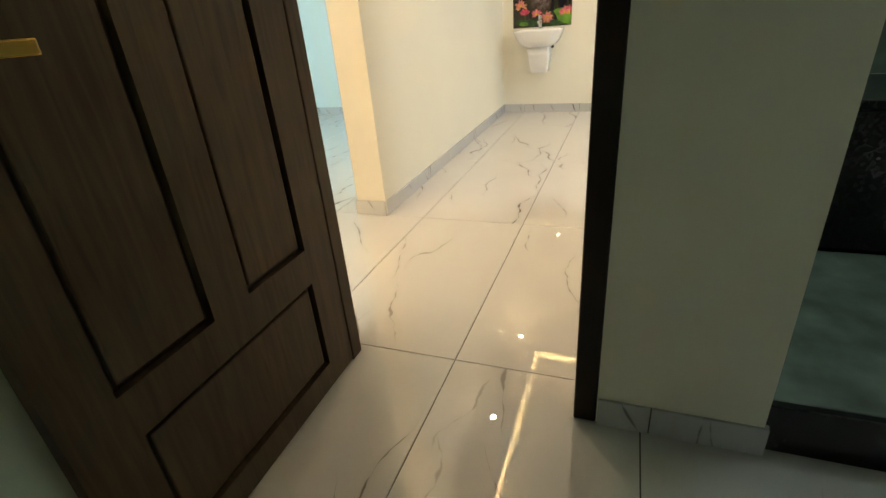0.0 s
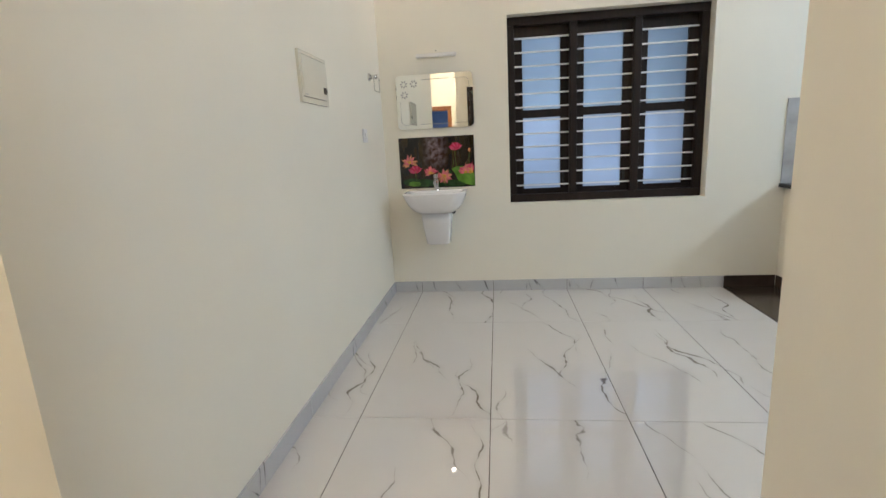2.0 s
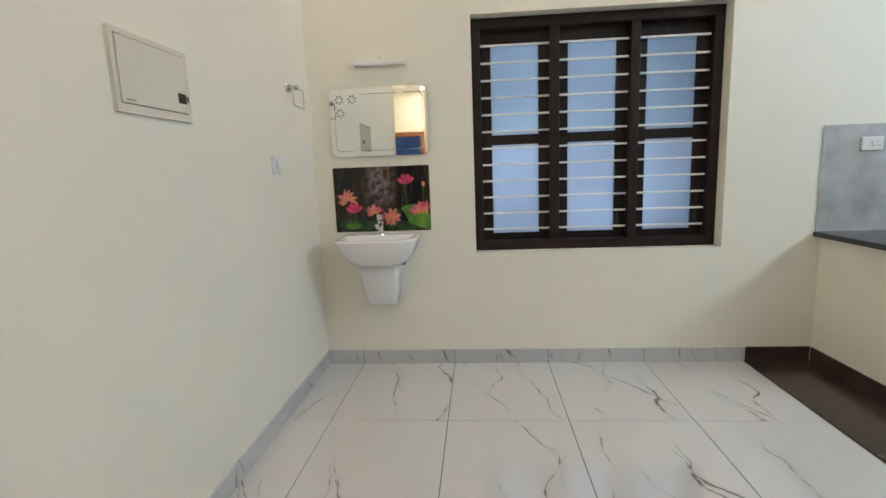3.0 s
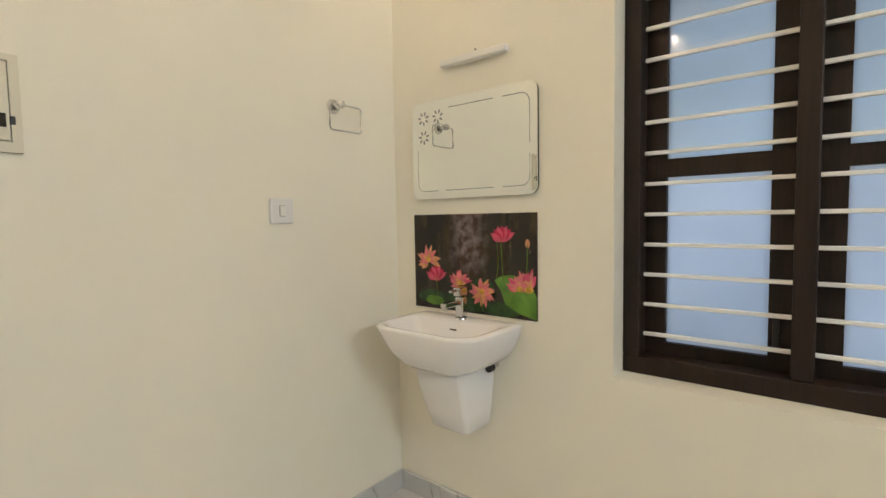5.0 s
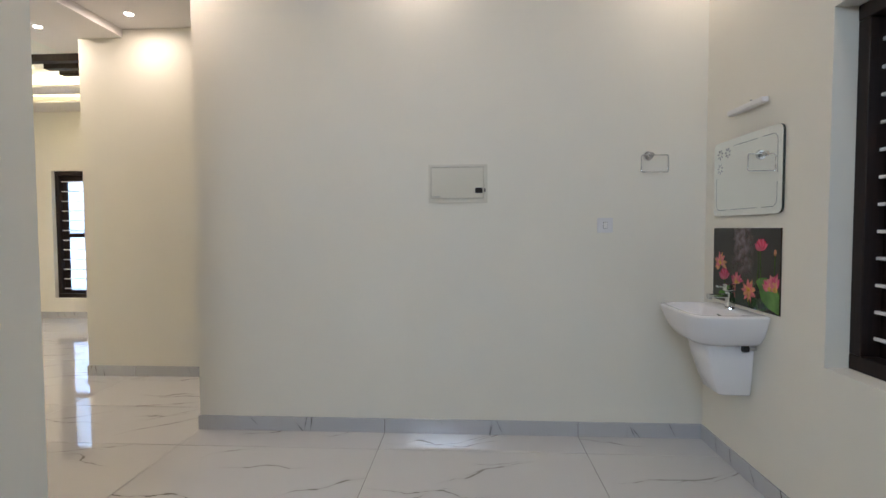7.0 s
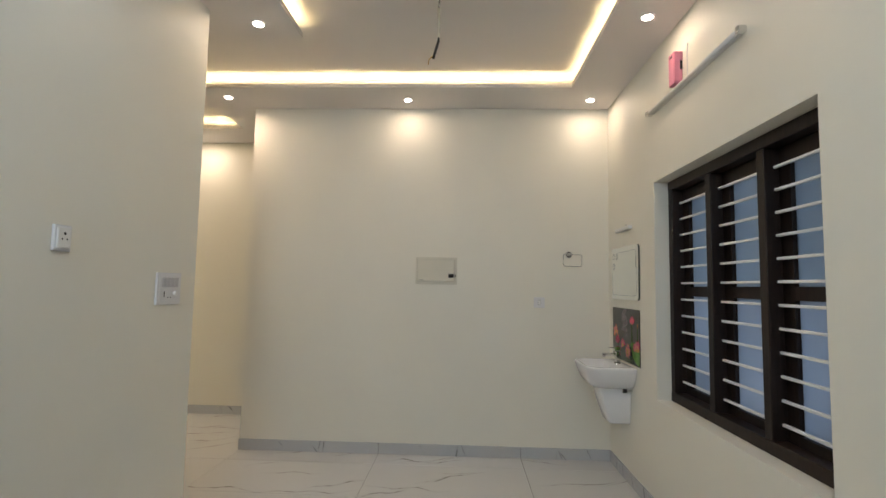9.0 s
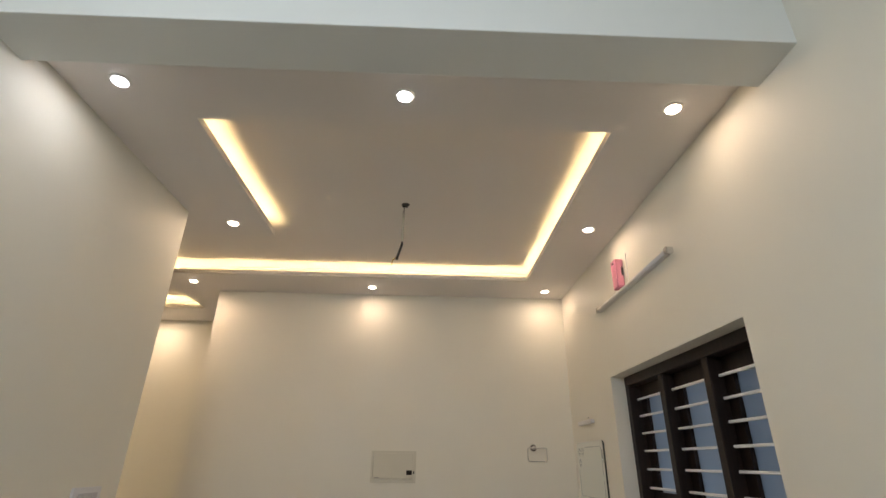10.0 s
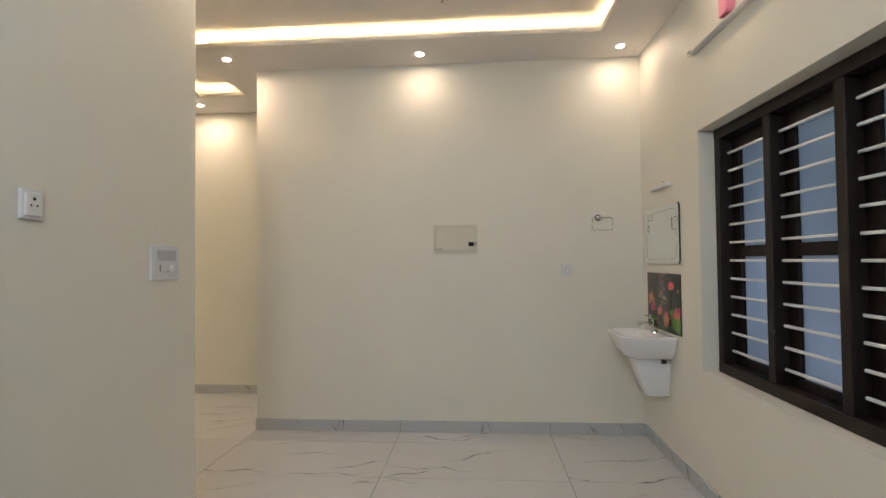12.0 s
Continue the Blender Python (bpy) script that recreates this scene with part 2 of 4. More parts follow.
BROWN_FLOOR = material("brown_granite", (0.050, 0.036, 0.028), 0.22, vary=0.45, scale=5.0, bump=0.05)
BLACK_GRANITE = material("black_granite", (0.012, 0.012, 0.014), 0.08, vary=0.5, scale=60)
GREY_STONE = material("grey_splash_tile", (0.40, 0.40, 0.405), 0.2, vary=0.30, scale=5.0)
GREEN_STONE = material("green_granite", (0.14, 0.20, 0.17), 0.35, vary=0.5, scale=6.0)
CERAMIC = material("white_ceramic", (0.82, 0.81, 0.81), 0.08, vary=0.01, scale=2)
PLASTIC = material("white_plastic", (0.78, 0.77, 0.74), 0.28, vary=0.015, scale=8)
PLATE_GREY = material("pale_grey_plastic", (0.725, 0.72, 0.72), 0.3, vary=0.02, scale=8)
GREY_PLASTIC = material("grey_plastic", (0.52, 0.51, 0.53), 0.35, vary=0.03, scale=8)
CHROME = material("chrome", (0.72, 0.72, 0.72), 0.12, 1.0, vary=0.03, scale=20)
BRASS = material("brass", (0.70, 0.46, 0.14), 0.2, 1.0, vary=0.08, scale=30)
BLACK = material("black_rubber", (0.015, 0.015, 0.015), 0.4)
BAR_WHITE = material("white_enamel", (0.90, 0.89, 0.875), 0.3, vary=0.02, scale=10)
PINK = material("pink_plastic", (0.74, 0.27, 0.37), 0.4, vary=0.05, scale=10)
MIRROR = material("mirror_silver", (0.90, 0.92, 0.90), 0.01, 1.0, vary=0.0)
ETCH = material("etched_line", (0.27, 0.27, 0.25), 0.5)
SMOKED = material("smoked_window", (0.02, 0.014, 0.012), 0.1)
CABINET = material("white_laminate", (0.72, 0.73, 0.74), 0.3, vary=0.02, scale=4)
# Upper panes: the darker, blurred view outside is put into the glass colour.
PANE_TOP = frosted("dim_frosted_glass", (0.73, 0.81, 0.88))
PANE = frosted("frosted_glass", (0.80, 0.865, 0.955))
LED = glowing("led_strip", (1.0, 0.77, 0.38), LED_STRENGTH)
LENS_WARM, LENS_COOL = glowing("lamp_lens_warm", (1.0, 0.86, 0.70), 30.0), glowing("lamp_lens_cool", COOL, 30.0)
GROUND = material("earth", (0.24, 0.22, 0.19), 0.9, vary=0.3, scale=0.5)

# ---- large structure ----
setting("ground", boxes((-400, 400, -400, 400, -0.6, -0.4)), GROUND, "bare earth around the house", "ground")
setting("subfloor", boxes((-4.82, 4.82, -7.5, 0.97, -0.4, -0.004)), GROUT, "grout bed under the floor tiles", "floor")

WIN = (0.157, 1.635, 0.722, 2.131)
WIN_K = (2.625, 3.90, 1.146, 2.132)
setting("wall_north", sheet("y", NORTH, 0.97, [(-4.82, 4.82, -0.004, ROOF)], [WIN, WIN_K]), CREAM, "cream painted plaster wall with dark barred windows", "wall")
setting("wall_west", sheet("x", -1.03, WEST, [(-2.4, NORTH, -0.004, ROOF)], []), CREAM, "cream painted plaster partition wall", "wall")
setting("wall_hall", sheet("x", -2.06, HALL_W, [(-4.03, NORTH, -0.004, ROOF)], [(-2.33, -0.65, -0.004, 2.12)]), CREAM, "cream painted hall wall with a doorway", "wall")
setting("wall_alcove", sheet("y", -0.5, -0.35, [(HALL_W, -1.03, -0.004, ROOF)], []), CREAM, "plain cream wall closing the alcove", "wall")
setting("wall_bedroom_south", sheet("y", -4.03, -3.88, [(OUT_W, -2.06, -0.004, ROOF)], []), AQUA, "plain painted wall", "wall")
setting("wall_bedroom_lining_north", sheet("y", 0.735, NORTH, [(OUT_W, -2.06, 0, ROOF)], []), AQUA, "pale aqua painted bedroom wall", "wall")
setting("wall_bedroom_lining_east", sheet("x", -2.07, -2.06, [(-3.88, 0.735, 0, ROOF)], [(-2.33, -0.65, -0.004, 2.12)]), AQUA, "pale aqua painted bedroom wall", "wall")
# The second bedroom window is unseen, added only to brighten the room.
WIN_B, WIN_B_ADDED = (-1.35, 0.0, 0.725, 2.1), (-3.65, -2.25, 0.725, 2.1)
WIN_L = (-6.75, -5.3, 0.29, 2.15)
setting("wall_bedroom_lining_west", sheet("x", OUT_W, -4.59, [(-3.88, 0.735, 0, ROOF)], [WIN_B, WIN_B_ADDED]), AQUA, "pale aqua painted bedroom wall", "wall")
setting("wall_outer_west", sheet("x", -4.82, OUT_W, [(-7.5, NORTH, -0.004, ROOF)], [WIN_B, WIN_B_ADDED, WIN_L]), CREAM, "cream painted outer wall with barred windows", "wall")
DOOR_S = (-1.95, -1.0, -0.004, 2.12)
setting("wall_south", sheet("y", -7.5, LIV_S, [(OUT_W, 4.82, -0.004, ROOF)], [DOOR_S]), CREAM, "cream painted living room wall with a doorway", "wall")
setting("wall_entry", sheet("y", DOOR_Y, -3.555, [(-0.58, PASS_E, -0.004, ROOF)], [(-0.405, 0.480, -0.004, 2.12)]), CREAM, "cream painted wall round the entry door", "wall")
setting("wall_passage", sheet("x", PASS_E, PASS_OUT, [(DOOR_Y, SOUTH, -0.004, ROOF)], []), CREAM, "cream painted passage wall", "wall")
setting("wall_socket", sheet("y", -2.2, SOUTH, [(PASS_OUT, EAST, -0.004, ROOF)], []), CREAM, "cream painted dining and kitchen wall", "wall")
# Both windows are unseen, added to light the kitchen and the dark room.
WIN_E, WIN_P = (-1.84, -0.46, 2.45, 2.95), (-5.8, -4.2, 0.9, 2.1)
setting("wall_east", sheet("x", EAST, 4.82, [(LIV_S, NORTH, -0.004, ROOF)], [WIN_E, WIN_P]), CREAM, "plain cream end wall with added unseen windows", "wall")
setting("wall_porch_west", sheet("x", -0.58, -0.45, [(LIV_S, DOOR_Y, -0.004, ROOF)], []), DIMWALL, "plain wall of the dark room, dimness put into its colour", "wall")
SKYLIGHT = (1.8, 2.35, -3.1, -2.55)
setting("ceiling", sheet("z", ROOF, 3.3, [(-4.82, 4.82, -7.5, 0.97)], [SKYLIGHT]), COOL_CEIL, "white painted ceiling slab", "ceiling")
setting("beam", boxes((2.04, 2.255, SOUTH, NORTH, 2.915, ROOF), bevel=0.004), COOL_CEIL, "white plastered ceiling beam between dining and kitchen", "beam")

# false ceiling with a lit tray
TRAY = [(-0.375, 1.63, -1.557, 0.335), (-0.375, 0.403, -3.25, -1.5), (-1.40, 0.403, -3.25, -2.77)]


def grown(rects, d):
    return [(a - d, b + d, c - d, e + d) for a, b, c, e in rects]


FALSE = [(WEST, 2.04, SOUTH, NORTH), (-0.838, PASS_E, -3.555, SOUTH), (HALL_W, -0.838, -4.03, -2.4)]
setting("false_ceiling", sheet("z", CEIL, CEIL + 0.012, FALSE, TRAY), WHITE_CEIL, "white false ceiling with a lit recessed tray", "ceiling")
setting("false_ceiling_lip", sheet("z", CEIL + 0.012, CEIL + 0.036, grown(TRAY, 0.010), TRAY), WHITE_CEIL, "white edge strip of the ceiling tray", "trim")
setting("false_ceiling_side", sheet("z", CEIL + 0.012, ROOF, grown(TRAY, 0.15), grown(TRAY, 0.135)), WHITE_CEIL, "white side of the ceiling tray recess", "trim")
setting("tray_ceiling", sheet("z", TRAY_TOP, TRAY_TOP + 0.012, grown(TRAY, 0.134), []), WHITE_CEIL, "white upper panel of the ceiling tray", "ceiling")
led = tagged(part("led_strip_light", sheet("z", CEIL + 0.013, CEIL + 0.021, grown(TRAY, 0.029), grown(TRAY, 0.020)), LED), "warm white light strip hidden in the ceiling tray", "light strip")
setting("living_ceiling", sheet("z", CEIL, CEIL + 0.02, [(OUT_W, -0.58, LIV_S, -4.03)], [(-3.45, -1.3, -6.8, -4.6), (-4.12, -3.75, -6.8, -4.6)]), WHITE_CEIL, "white false ceiling of the living room with a tray", "ceiling")
part("led_strip_light", sheet("z", CEIL + 0.021, CEIL + 0.03, [(-3.54, -1.21, -6.89, -4.51), (-4.21, -3.68, -6.89, -4.51)], [(-3.52, -1.23, -6.87, -4.53), (-4.19, -3.7, -6.87, -4.53)]), LED)
tagged(bpy.data.objects["led_strip_light.001"], "warm white light strip in the living room ceiling", "light strip")


# downlights
def downlight(x, y, cool=False, watts=DOWNLIGHT_WATTS):
    t = thing("downlight", (x, y, CEIL), "small round recessed downlight glowing %s white" % ("cool" if cool else "warm"), "downlight", "ceiling downlights")
    ring = bmesh.new()
    disc(ring, 0.036, 0.042, -0.006, 0.0)
    part("trim", ring, PLASTIC, t, "white ring")
    part("lens", disc(bmesh.new(), 0.029, 0.031, -0.010, -0.0062), LENS_COOL if cool else LENS_WARM, t, "glowing lens")
    lamp = new("lamp", bpy.data.lights.new("downlight", "AREA"))
    lamp.parent = t
    lamp.location = (0, 0, -0.02)
    lamp.data.energy, lamp.data.color = watts, COOL if cool else WARM
    lamp.data.shape, lamp.data.size = "DISK", 0.05


for x, y, cool in ((-0.62, -0.99, 0), (-0.62, 0.54, 0), (0.63, 0.54, 0), (1.81, 0.54, 0), (1.83, -0.61, 1), (1.86, -1.77, 1), (0.58, -1.77, 0)):
    downlight(x, y, cool, DOWNLIGHT_WATTS * (0.75 if x > 1.5 else 1.0))
for x, y in ((-0.57, -2.52), (-1.62, -3.36)):
    downlight(x, y, watts=5.0)
# The last four are unseen, added to brighten the living room.
for x, y in ((-1.8, -4.29), (-0.95, -6.9), (-2.6, -6.95), (-4.3, -4.9), (-0.95, -5.5)):
    downlight(x, y, watts=11.0)


# windows
def barred_window(name, width, height, columns, label, sash_rail=0.449):
    """A dark wooden window, seen from inside at y = 0, with its lower left corner at the origin."""
    w = thing(name, (0, 0, 0), label, "window")
    w["kind"] = "structure"
    d0, d1 = 0.0, 0.074
    post = 0.055
    xs = [post / 2 + i * (width - post) / columns for i in range(columns + 1)]
    for i, x in enumerate(xs):
        part("mullion", boxes((x - post / 2, x + post / 2, d0 + (0.004 if 0 < i < columns else 0.0), d1, 0.06, height - 0.06), bevel=0.004), DARK, w)
    part("sill_rail", boxes((0.001, width - 0.001, d0 - 0.002, d1, 0, 0.06), bevel=0.004), DARK, w)
    part("head_rail", boxes((0, width, d0 - 0.002, d1, height - 0.06, height), bevel=0.004), DARK, w)
    bar = mesh_of("bar", boxes((0, (width - post) / columns - post + 0.01, -0.0065, 0.0065, -0.0065, 0.0065), bevel=0.002, segments=1), BAR_WHITE)
    n = 12
    for i in range(columns):
        a, b = xs[i] + post / 2, xs[i + 1] - post / 2
        for k in range(n):
            o = new("bar", bar)
            o.parent = w
            o.location = (a - 0.005, 0.054, 0.130 + k * (height - 0.277) / (n - 1))
        y0, y1 = 0.079, 0.119
        z0, z1 = 0.035, height - 0.035
        zr = z0 + (z1 - z0) * (sash_rail + 0.045)
        st = 0.062
        sash = part("sash", sheet("y", y0, y1, [(a - 0.02, b + 0.02, z0, z1)], [(a + st, b - st, z0 + 0.065, zr - 0.03), (a + st, b - st, zr + 0.03, z1 - 0.10)]), DARK, w)
        for p0, p1, glass in ((z0 + 0.065, zr - 0.03, PANE), (zr + 0.03, z1 - 0.10, PANE_TOP)):
            part("pane", boxes((a + st - 0.005, b - st + 0.005, y0 + 0.020, y0 + 0.025, p0 - 0.005, p1 + 0.005)), glass, sash, "frosted glass" if glass is PANE else "frosted glass darkened like the view outside")
        part("latch", boxes((b - st + 0.012, b - st + 0.03, y0 - 0.012, y0, z0 + 0.10, z0 + 0.19), bevel=0.003), BLACK, sash, "black metal latch")
    return w


win = barred_window("window_1", WIN[1] - WIN[0], WIN[3] - WIN[2], 3, "unseen barred window added to bring in light and frosted panes")
win.matrix_world = Matrix.Translation((WIN[0], 0.836, WIN[2]))
wk = barred_window("window_2", WIN_K[1] - WIN_K[0], WIN_K[3] - WIN_K[2], 3, "dark wooden kitchen window with white bars")
wk.matrix_world = Matrix.Translation((WIN_K[0], 0.825, WIN_K[2]))
wb = barred_window("window_3", WIN_B[1] - WIN_B[0], WIN_B[3] - WIN_B[2], 3, "dark wooden bedroom window with white bars")
wb.matrix_world = pose(OUT_W - 0.06, WIN_B[0], WIN_B[2], 0, 0, 90)
# Unseen helper window, built like the one beside it.
wb2 = barred_window("added_window_7", WIN_B_ADDED[1] - WIN_B_ADDED[0], WIN_B_ADDED[3] - WIN_B_ADDED[2], 3, "dark wooden bedroom window with white bars")
wb2.matrix_world = pose(OUT_W - 0.06, WIN_B_ADDED[0], WIN_B_ADDED[2], 0, 0, 90)
wl = barred_window("window_4", WIN_L[1] - WIN_L[0], WIN_L[3] - WIN_L[2], 3, "dark wooden living room window with white bars")
wl.matrix_world = pose(OUT_W - 0.06, WIN_L[0], WIN_L[2], 0, 0, 90)
# Unseen helper windows for the two lamps on the east side.
for name, wdw in (("added_window_5", WIN_E), ("added_window_6", WIN_P)):
    we = barred_window(name, wdw[1] - wdw[0], wdw[3] - wdw[2], 3, "unseen barred window added to bring in light")
    we.matrix_world = pose(EAST + 0.06, wdw[1], wdw[2], 0, 0, -90)


# daylight through the openings
def window_light(at, target, w, h, watts, colour=(0.78, 0.88, 1.0)):
    lamp = new("window_light", bpy.data.lights.new("window_light", "AREA"))
    lamp.data.shape, lamp.data.size, lamp.data.size_y = "RECTANGLE", w, h
    lamp.data.energy, lamp.data.color = watts, colour
    lamp.matrix_world = look(at, target)


window_light((3.29, 0.962, 1.64), (3.29, 0.0, 1.64), 1.2, 0.96, 5.0)
window_light((0.68, 1.30, 1.40), (0.72, 0.0, 1.40), 1.50, 1.35, 7.0)
window_light((-4.815, -0.68, 1.41), (-4.0, -0.68, 1.41), 1.33, 1.36, 12.0)
# Fill lamp on the room side of the added bedroom window.
window_light((-4.585, -2.95, 1.41), (-4.0, -2.95, 1.41), 1.38, 1.36, 56.0, (0.78, 0.93, 1.0))
window_light((-4.815, -6.03, 1.22), (-4.0, -6.03, 1.22), 1.43, 1.84, 80.0)
# Fill lamp on the room side of the added kitchen window.
window_light((4.59, -1.15, 2.70), (4.0, -1.04, 2.56), 1.36, 0.48, 44.5, (0.77, 0.89, 1.0))
# Greenish fill lamp behind the added window of the dark room.
window_light((4.815, -5.0, 1.50), (4.0, -5.0, 1.50), 1.58, 1.18, 57.0, (0.78, 1.0, 0.70))


window_light((2.075, -2.825, 3.29), (2.075, -2.825, 0.0), 0.52, 0.52, 5.0, (0.80, 0.95, 1.0))


# ---- entry door ----
def entry_door():
    fr = thing("door_frame", (0.05, DOOR_Y, 0), "brown wooden entry door frame, latch jamb darkened as backlit", "door frame")
    fr["kind"] = "structure"
    # Latch jamb takes the darker wood: its backlit look is put into the colour.
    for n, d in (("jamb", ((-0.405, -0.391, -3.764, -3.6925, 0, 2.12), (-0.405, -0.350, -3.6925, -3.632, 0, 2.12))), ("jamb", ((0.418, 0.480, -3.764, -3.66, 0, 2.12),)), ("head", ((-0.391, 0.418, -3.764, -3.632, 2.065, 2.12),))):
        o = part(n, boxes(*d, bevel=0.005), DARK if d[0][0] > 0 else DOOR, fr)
        o.matrix_parent_inverse = Matrix.Translation((-0.05, -DOOR_Y, 0))
    strike = part("strike_plate", boxes((0.4155, 0.4185, -3.745, -3.715, 0.35, 0.38)), CHROME, fr, "small steel plate")
    strike.matrix_parent_inverse = Matrix.Translation((-0.05, -DOOR_Y, 0))
    d = thing("door_1", (-0.353, -3.694, 0.008), "dark brown panelled wooden door standing open", "door")
    d["kind"] = "structure"
    w, h, t = 0.852, 2.05, 0.034
    stile = [(0, w, 0, h)]
    holes = [(0.130, 0.728, 0.085, 0.385), (0.130, 0.374, 0.495, 1.92), (0.492, 0.744, 0.495, 1.92)]
    part("door_leaf", sheet("y", -t, 0, stile, holes), DOOR, d)
    for a, b, z0, z1 in holes:
        bm = boxes((a + 0.014, b - 0.014, -t + 0.006, -0.007, z0 + 0.014, z1 - 0.014), bevel=0.005)
        part("panel", bm, DOOR, d)
        # Darker wood behind the gap puts the groove's shade into its colour.
        part("groove_backing", boxes((a, b, -t + 0.012, -0.020, z0, z1)), DARK, d, "groove backing darkened like its shade")
    rose = part("handle", boxes((w - 0.065, w - 0.035, 0, 0.006, 1.02, 1.20), bevel=0.002), BRASS, d, "brass lever handle")
    part("lever", boxes((w - 0.19, w - 0.04, 0.035, 0.052, 1.070, 1.094), (w - 0.058, w - 0.042, 0.004, 0.04, 1.074, 1.090), bevel=0.003), BRASS, rose)
    d.matrix_world = Matrix.Translation((-0.353, -3.694, 0.008)) @ pose(0, 0, 0, 0, 0, -89.0)


entry_door()

# bedroom door frame
bf = thing("bedroom_door_frame", (HALL_W, -1.82, 0), "black-brown wooden frame of an open doorway", "door frame")
bf["kind"] = "structure"
for n, d in (("jamb", (-2.075, -1.885, -2.33, -2.262, 0, 2.12)), ("jamb", (-2.075, -1.885, -0.718, -0.65, 0, 2.12)), ("head", (-2.075, -1.885, -2.262, -0.718, 2.055, 2.12))):
    o = part(n, boxes(d, bevel=0.005), DARK, bf)
    o.matrix_parent_inverse = Matrix.Translation((-HALL_W, 1.82, 0))

# main door frame at the far end of the living room
mf = thing("main_door_frame", (-1.47, LIV_S, 0), "orange-brown teak frame of an open main doorway", "door frame")
mf["kind"] = "structure"
for n, d in (("jamb", (-1.95, -1.86, -7.46, -7.28, 0, 2.12)), ("jamb", (-1.09, -1.0, -7.46, -7.28, 0, 2.12)), ("head", (-1.86, -1.09, -7.46, -7.28, 2.02, 2.12))):
    o = part(n, boxes(d, bevel=0.006), TEAK, mf)
    o.matrix_parent_inverse = Matrix.Translation((1.47, -LIV_S, 0))

# Added backdrop; its blue stands for the dusk light beyond the main doorway.
setting("dusk_backdrop", boxes((-6.0, 3.0, -11.2, -11.0, -0.4, 2.6), (-6.05, 3.05, -11.23, -10.97, 2.6, 2.68)), material("dusk_blue", (0.16, 0.22, 0.36), 0.8, vary=0.35, scale=1.2, bump=0.2), "added backdrop wall coloured like the blue dusk outside the main doorway", "wall")

# raised granite ledge beyond the dark room
st = thing("granite_step", (1.8, -3.3, 0), "dark green granite step with a black riser", "step")
for n, d, m in (("riser", (PASS_OUT, 2.6, -3.745, -3.72, 0, 0.15), BLACK_GRANITE), ("tread", (PASS_OUT, 2.6, -3.72, -2.80, 0.12, 0.152), GREEN_STONE)):
    o = part(n, boxes(d, bevel=0.004), m, st)
    o.matrix_parent_inverse = Matrix.Translation((-1.8, 3.3, 0))
bk = thing("dark_cabinet", (1.8, -2.5, 0), "low black cabinet behind the granite step", "cabinet")
for n, d in (("body", (PASS_OUT + 0.001, 2.6, -2.775, -2.21, 0, 0.69)), ("top_slab", (PASS_OUT + 0.001, 2.6, -2.81, -2.21, 0.69, 0.72)), ("door", (0.90, 1.46, -2.795, -2.776, 0.16, 0.68)), ("door", (1.465, 2.025, -2.795, -2.776, 0.16, 0.68)), ("door", (2.03, 2.59, -2.795, -2.776, 0.16, 0.68))):
    o = part(n, boxes(d, bevel=0.004), BLACK_GRANITE, bk)
    o.matrix_parent_inverse = Matrix.Translation((-1.8, 2.5, 0))


# Added dark sheet: puts the dimness of the wall behind into a colour.
setting("dark_wall_sheet", boxes((PASS_OUT + 0.001, 2.6, -2.209, -2.2, 0.721, 1.6)), GREEN_STONE, "added dark green sheet that tones down the wall behind the low cabinet", "upstand")


# ---- kitchen ----
setting("kitchen_floor", boxes((1.812, EAST, SOUTH, NORTH, -0.004, 0.001)), BROWN_FLOOR, "dark brown polished granite kitchen floor", "floor")
ct = tagged(part("worktop", boxes((2.152, EAST, 0.085, NORTH - 0.001, 0.773, 0.803), bevel=0.006), BLACK_GRANITE), "black polished granite kitchen worktop", "worktop")
setting("counter_end_wall", boxes((2.20, 2.29, 0.135, NORTH, 0.0, 0.773)), CREAM, "cream plastered end wall under the worktop", "wall")
for i in range(3):
    x = 2.292 + i * 0.76
    c = thing("base_cabinet", (x, 0.16, 0.09), "white laminate kitchen base cabinet with plain doors", "cabinet", "kitchen base cabinets")
    part("body", boxes((0, 0.755, 0.02, 0.57, 0, 0.68), bevel=0.002), CABINET, c)
    for k in range(2):
        dr = part("door", boxes((0.003 + k * 0.377, 0.375 + k * 0.377, 0.0, 0.019, 0.003, 0.672), bevel=0.002), CABINET, c)
        part("handle", boxes((0.33 + k * 0.07, 0.342 + k * 0.07, -0.022, -0.012, 0.50, 0.62), (0.33 + k * 0.07, 0.342 + k * 0.07, -0.014, 0.001, 0.51, 0.52),
                             (0.33 + k * 0.07, 0.342 + k * 0.07, -0.014, 0.001, 0.60, 0.61), bevel=0.002), CHROME, dr, "steel bar handle")
setting("cabinet_plinth", boxes((2.292, EAST, 0.20, NORTH, 0, 0.09)), BLACK_GRANITE, "black recessed plinth under the cabinets", "plinth")
setting("splashback", sheet("y", NORTH - 0.009, NORTH, [(2.165, EAST, 0.8035, 1.415)], [(2.62, 3.905, 1.141, 1.415)]), GREY_STONE, "grey mottled stone-look splashback tiles", "splashback")


# ---- sockets, switches, distribution box ----
def plate(name, at, turn, w, h, label, material=PLASTIC):
    t = thing(name, (0, 0, 0), label, "switch plate", "wall switch and socket plates")
    part("plate", boxes((-w / 2, w / 2, -0.012, 0, -h / 2, h / 2), bevel=0.004), material, t)
    t.matrix_world = Matrix.Translation(at) @ pose(0, 0, 0, 0, 0, turn)
    return t


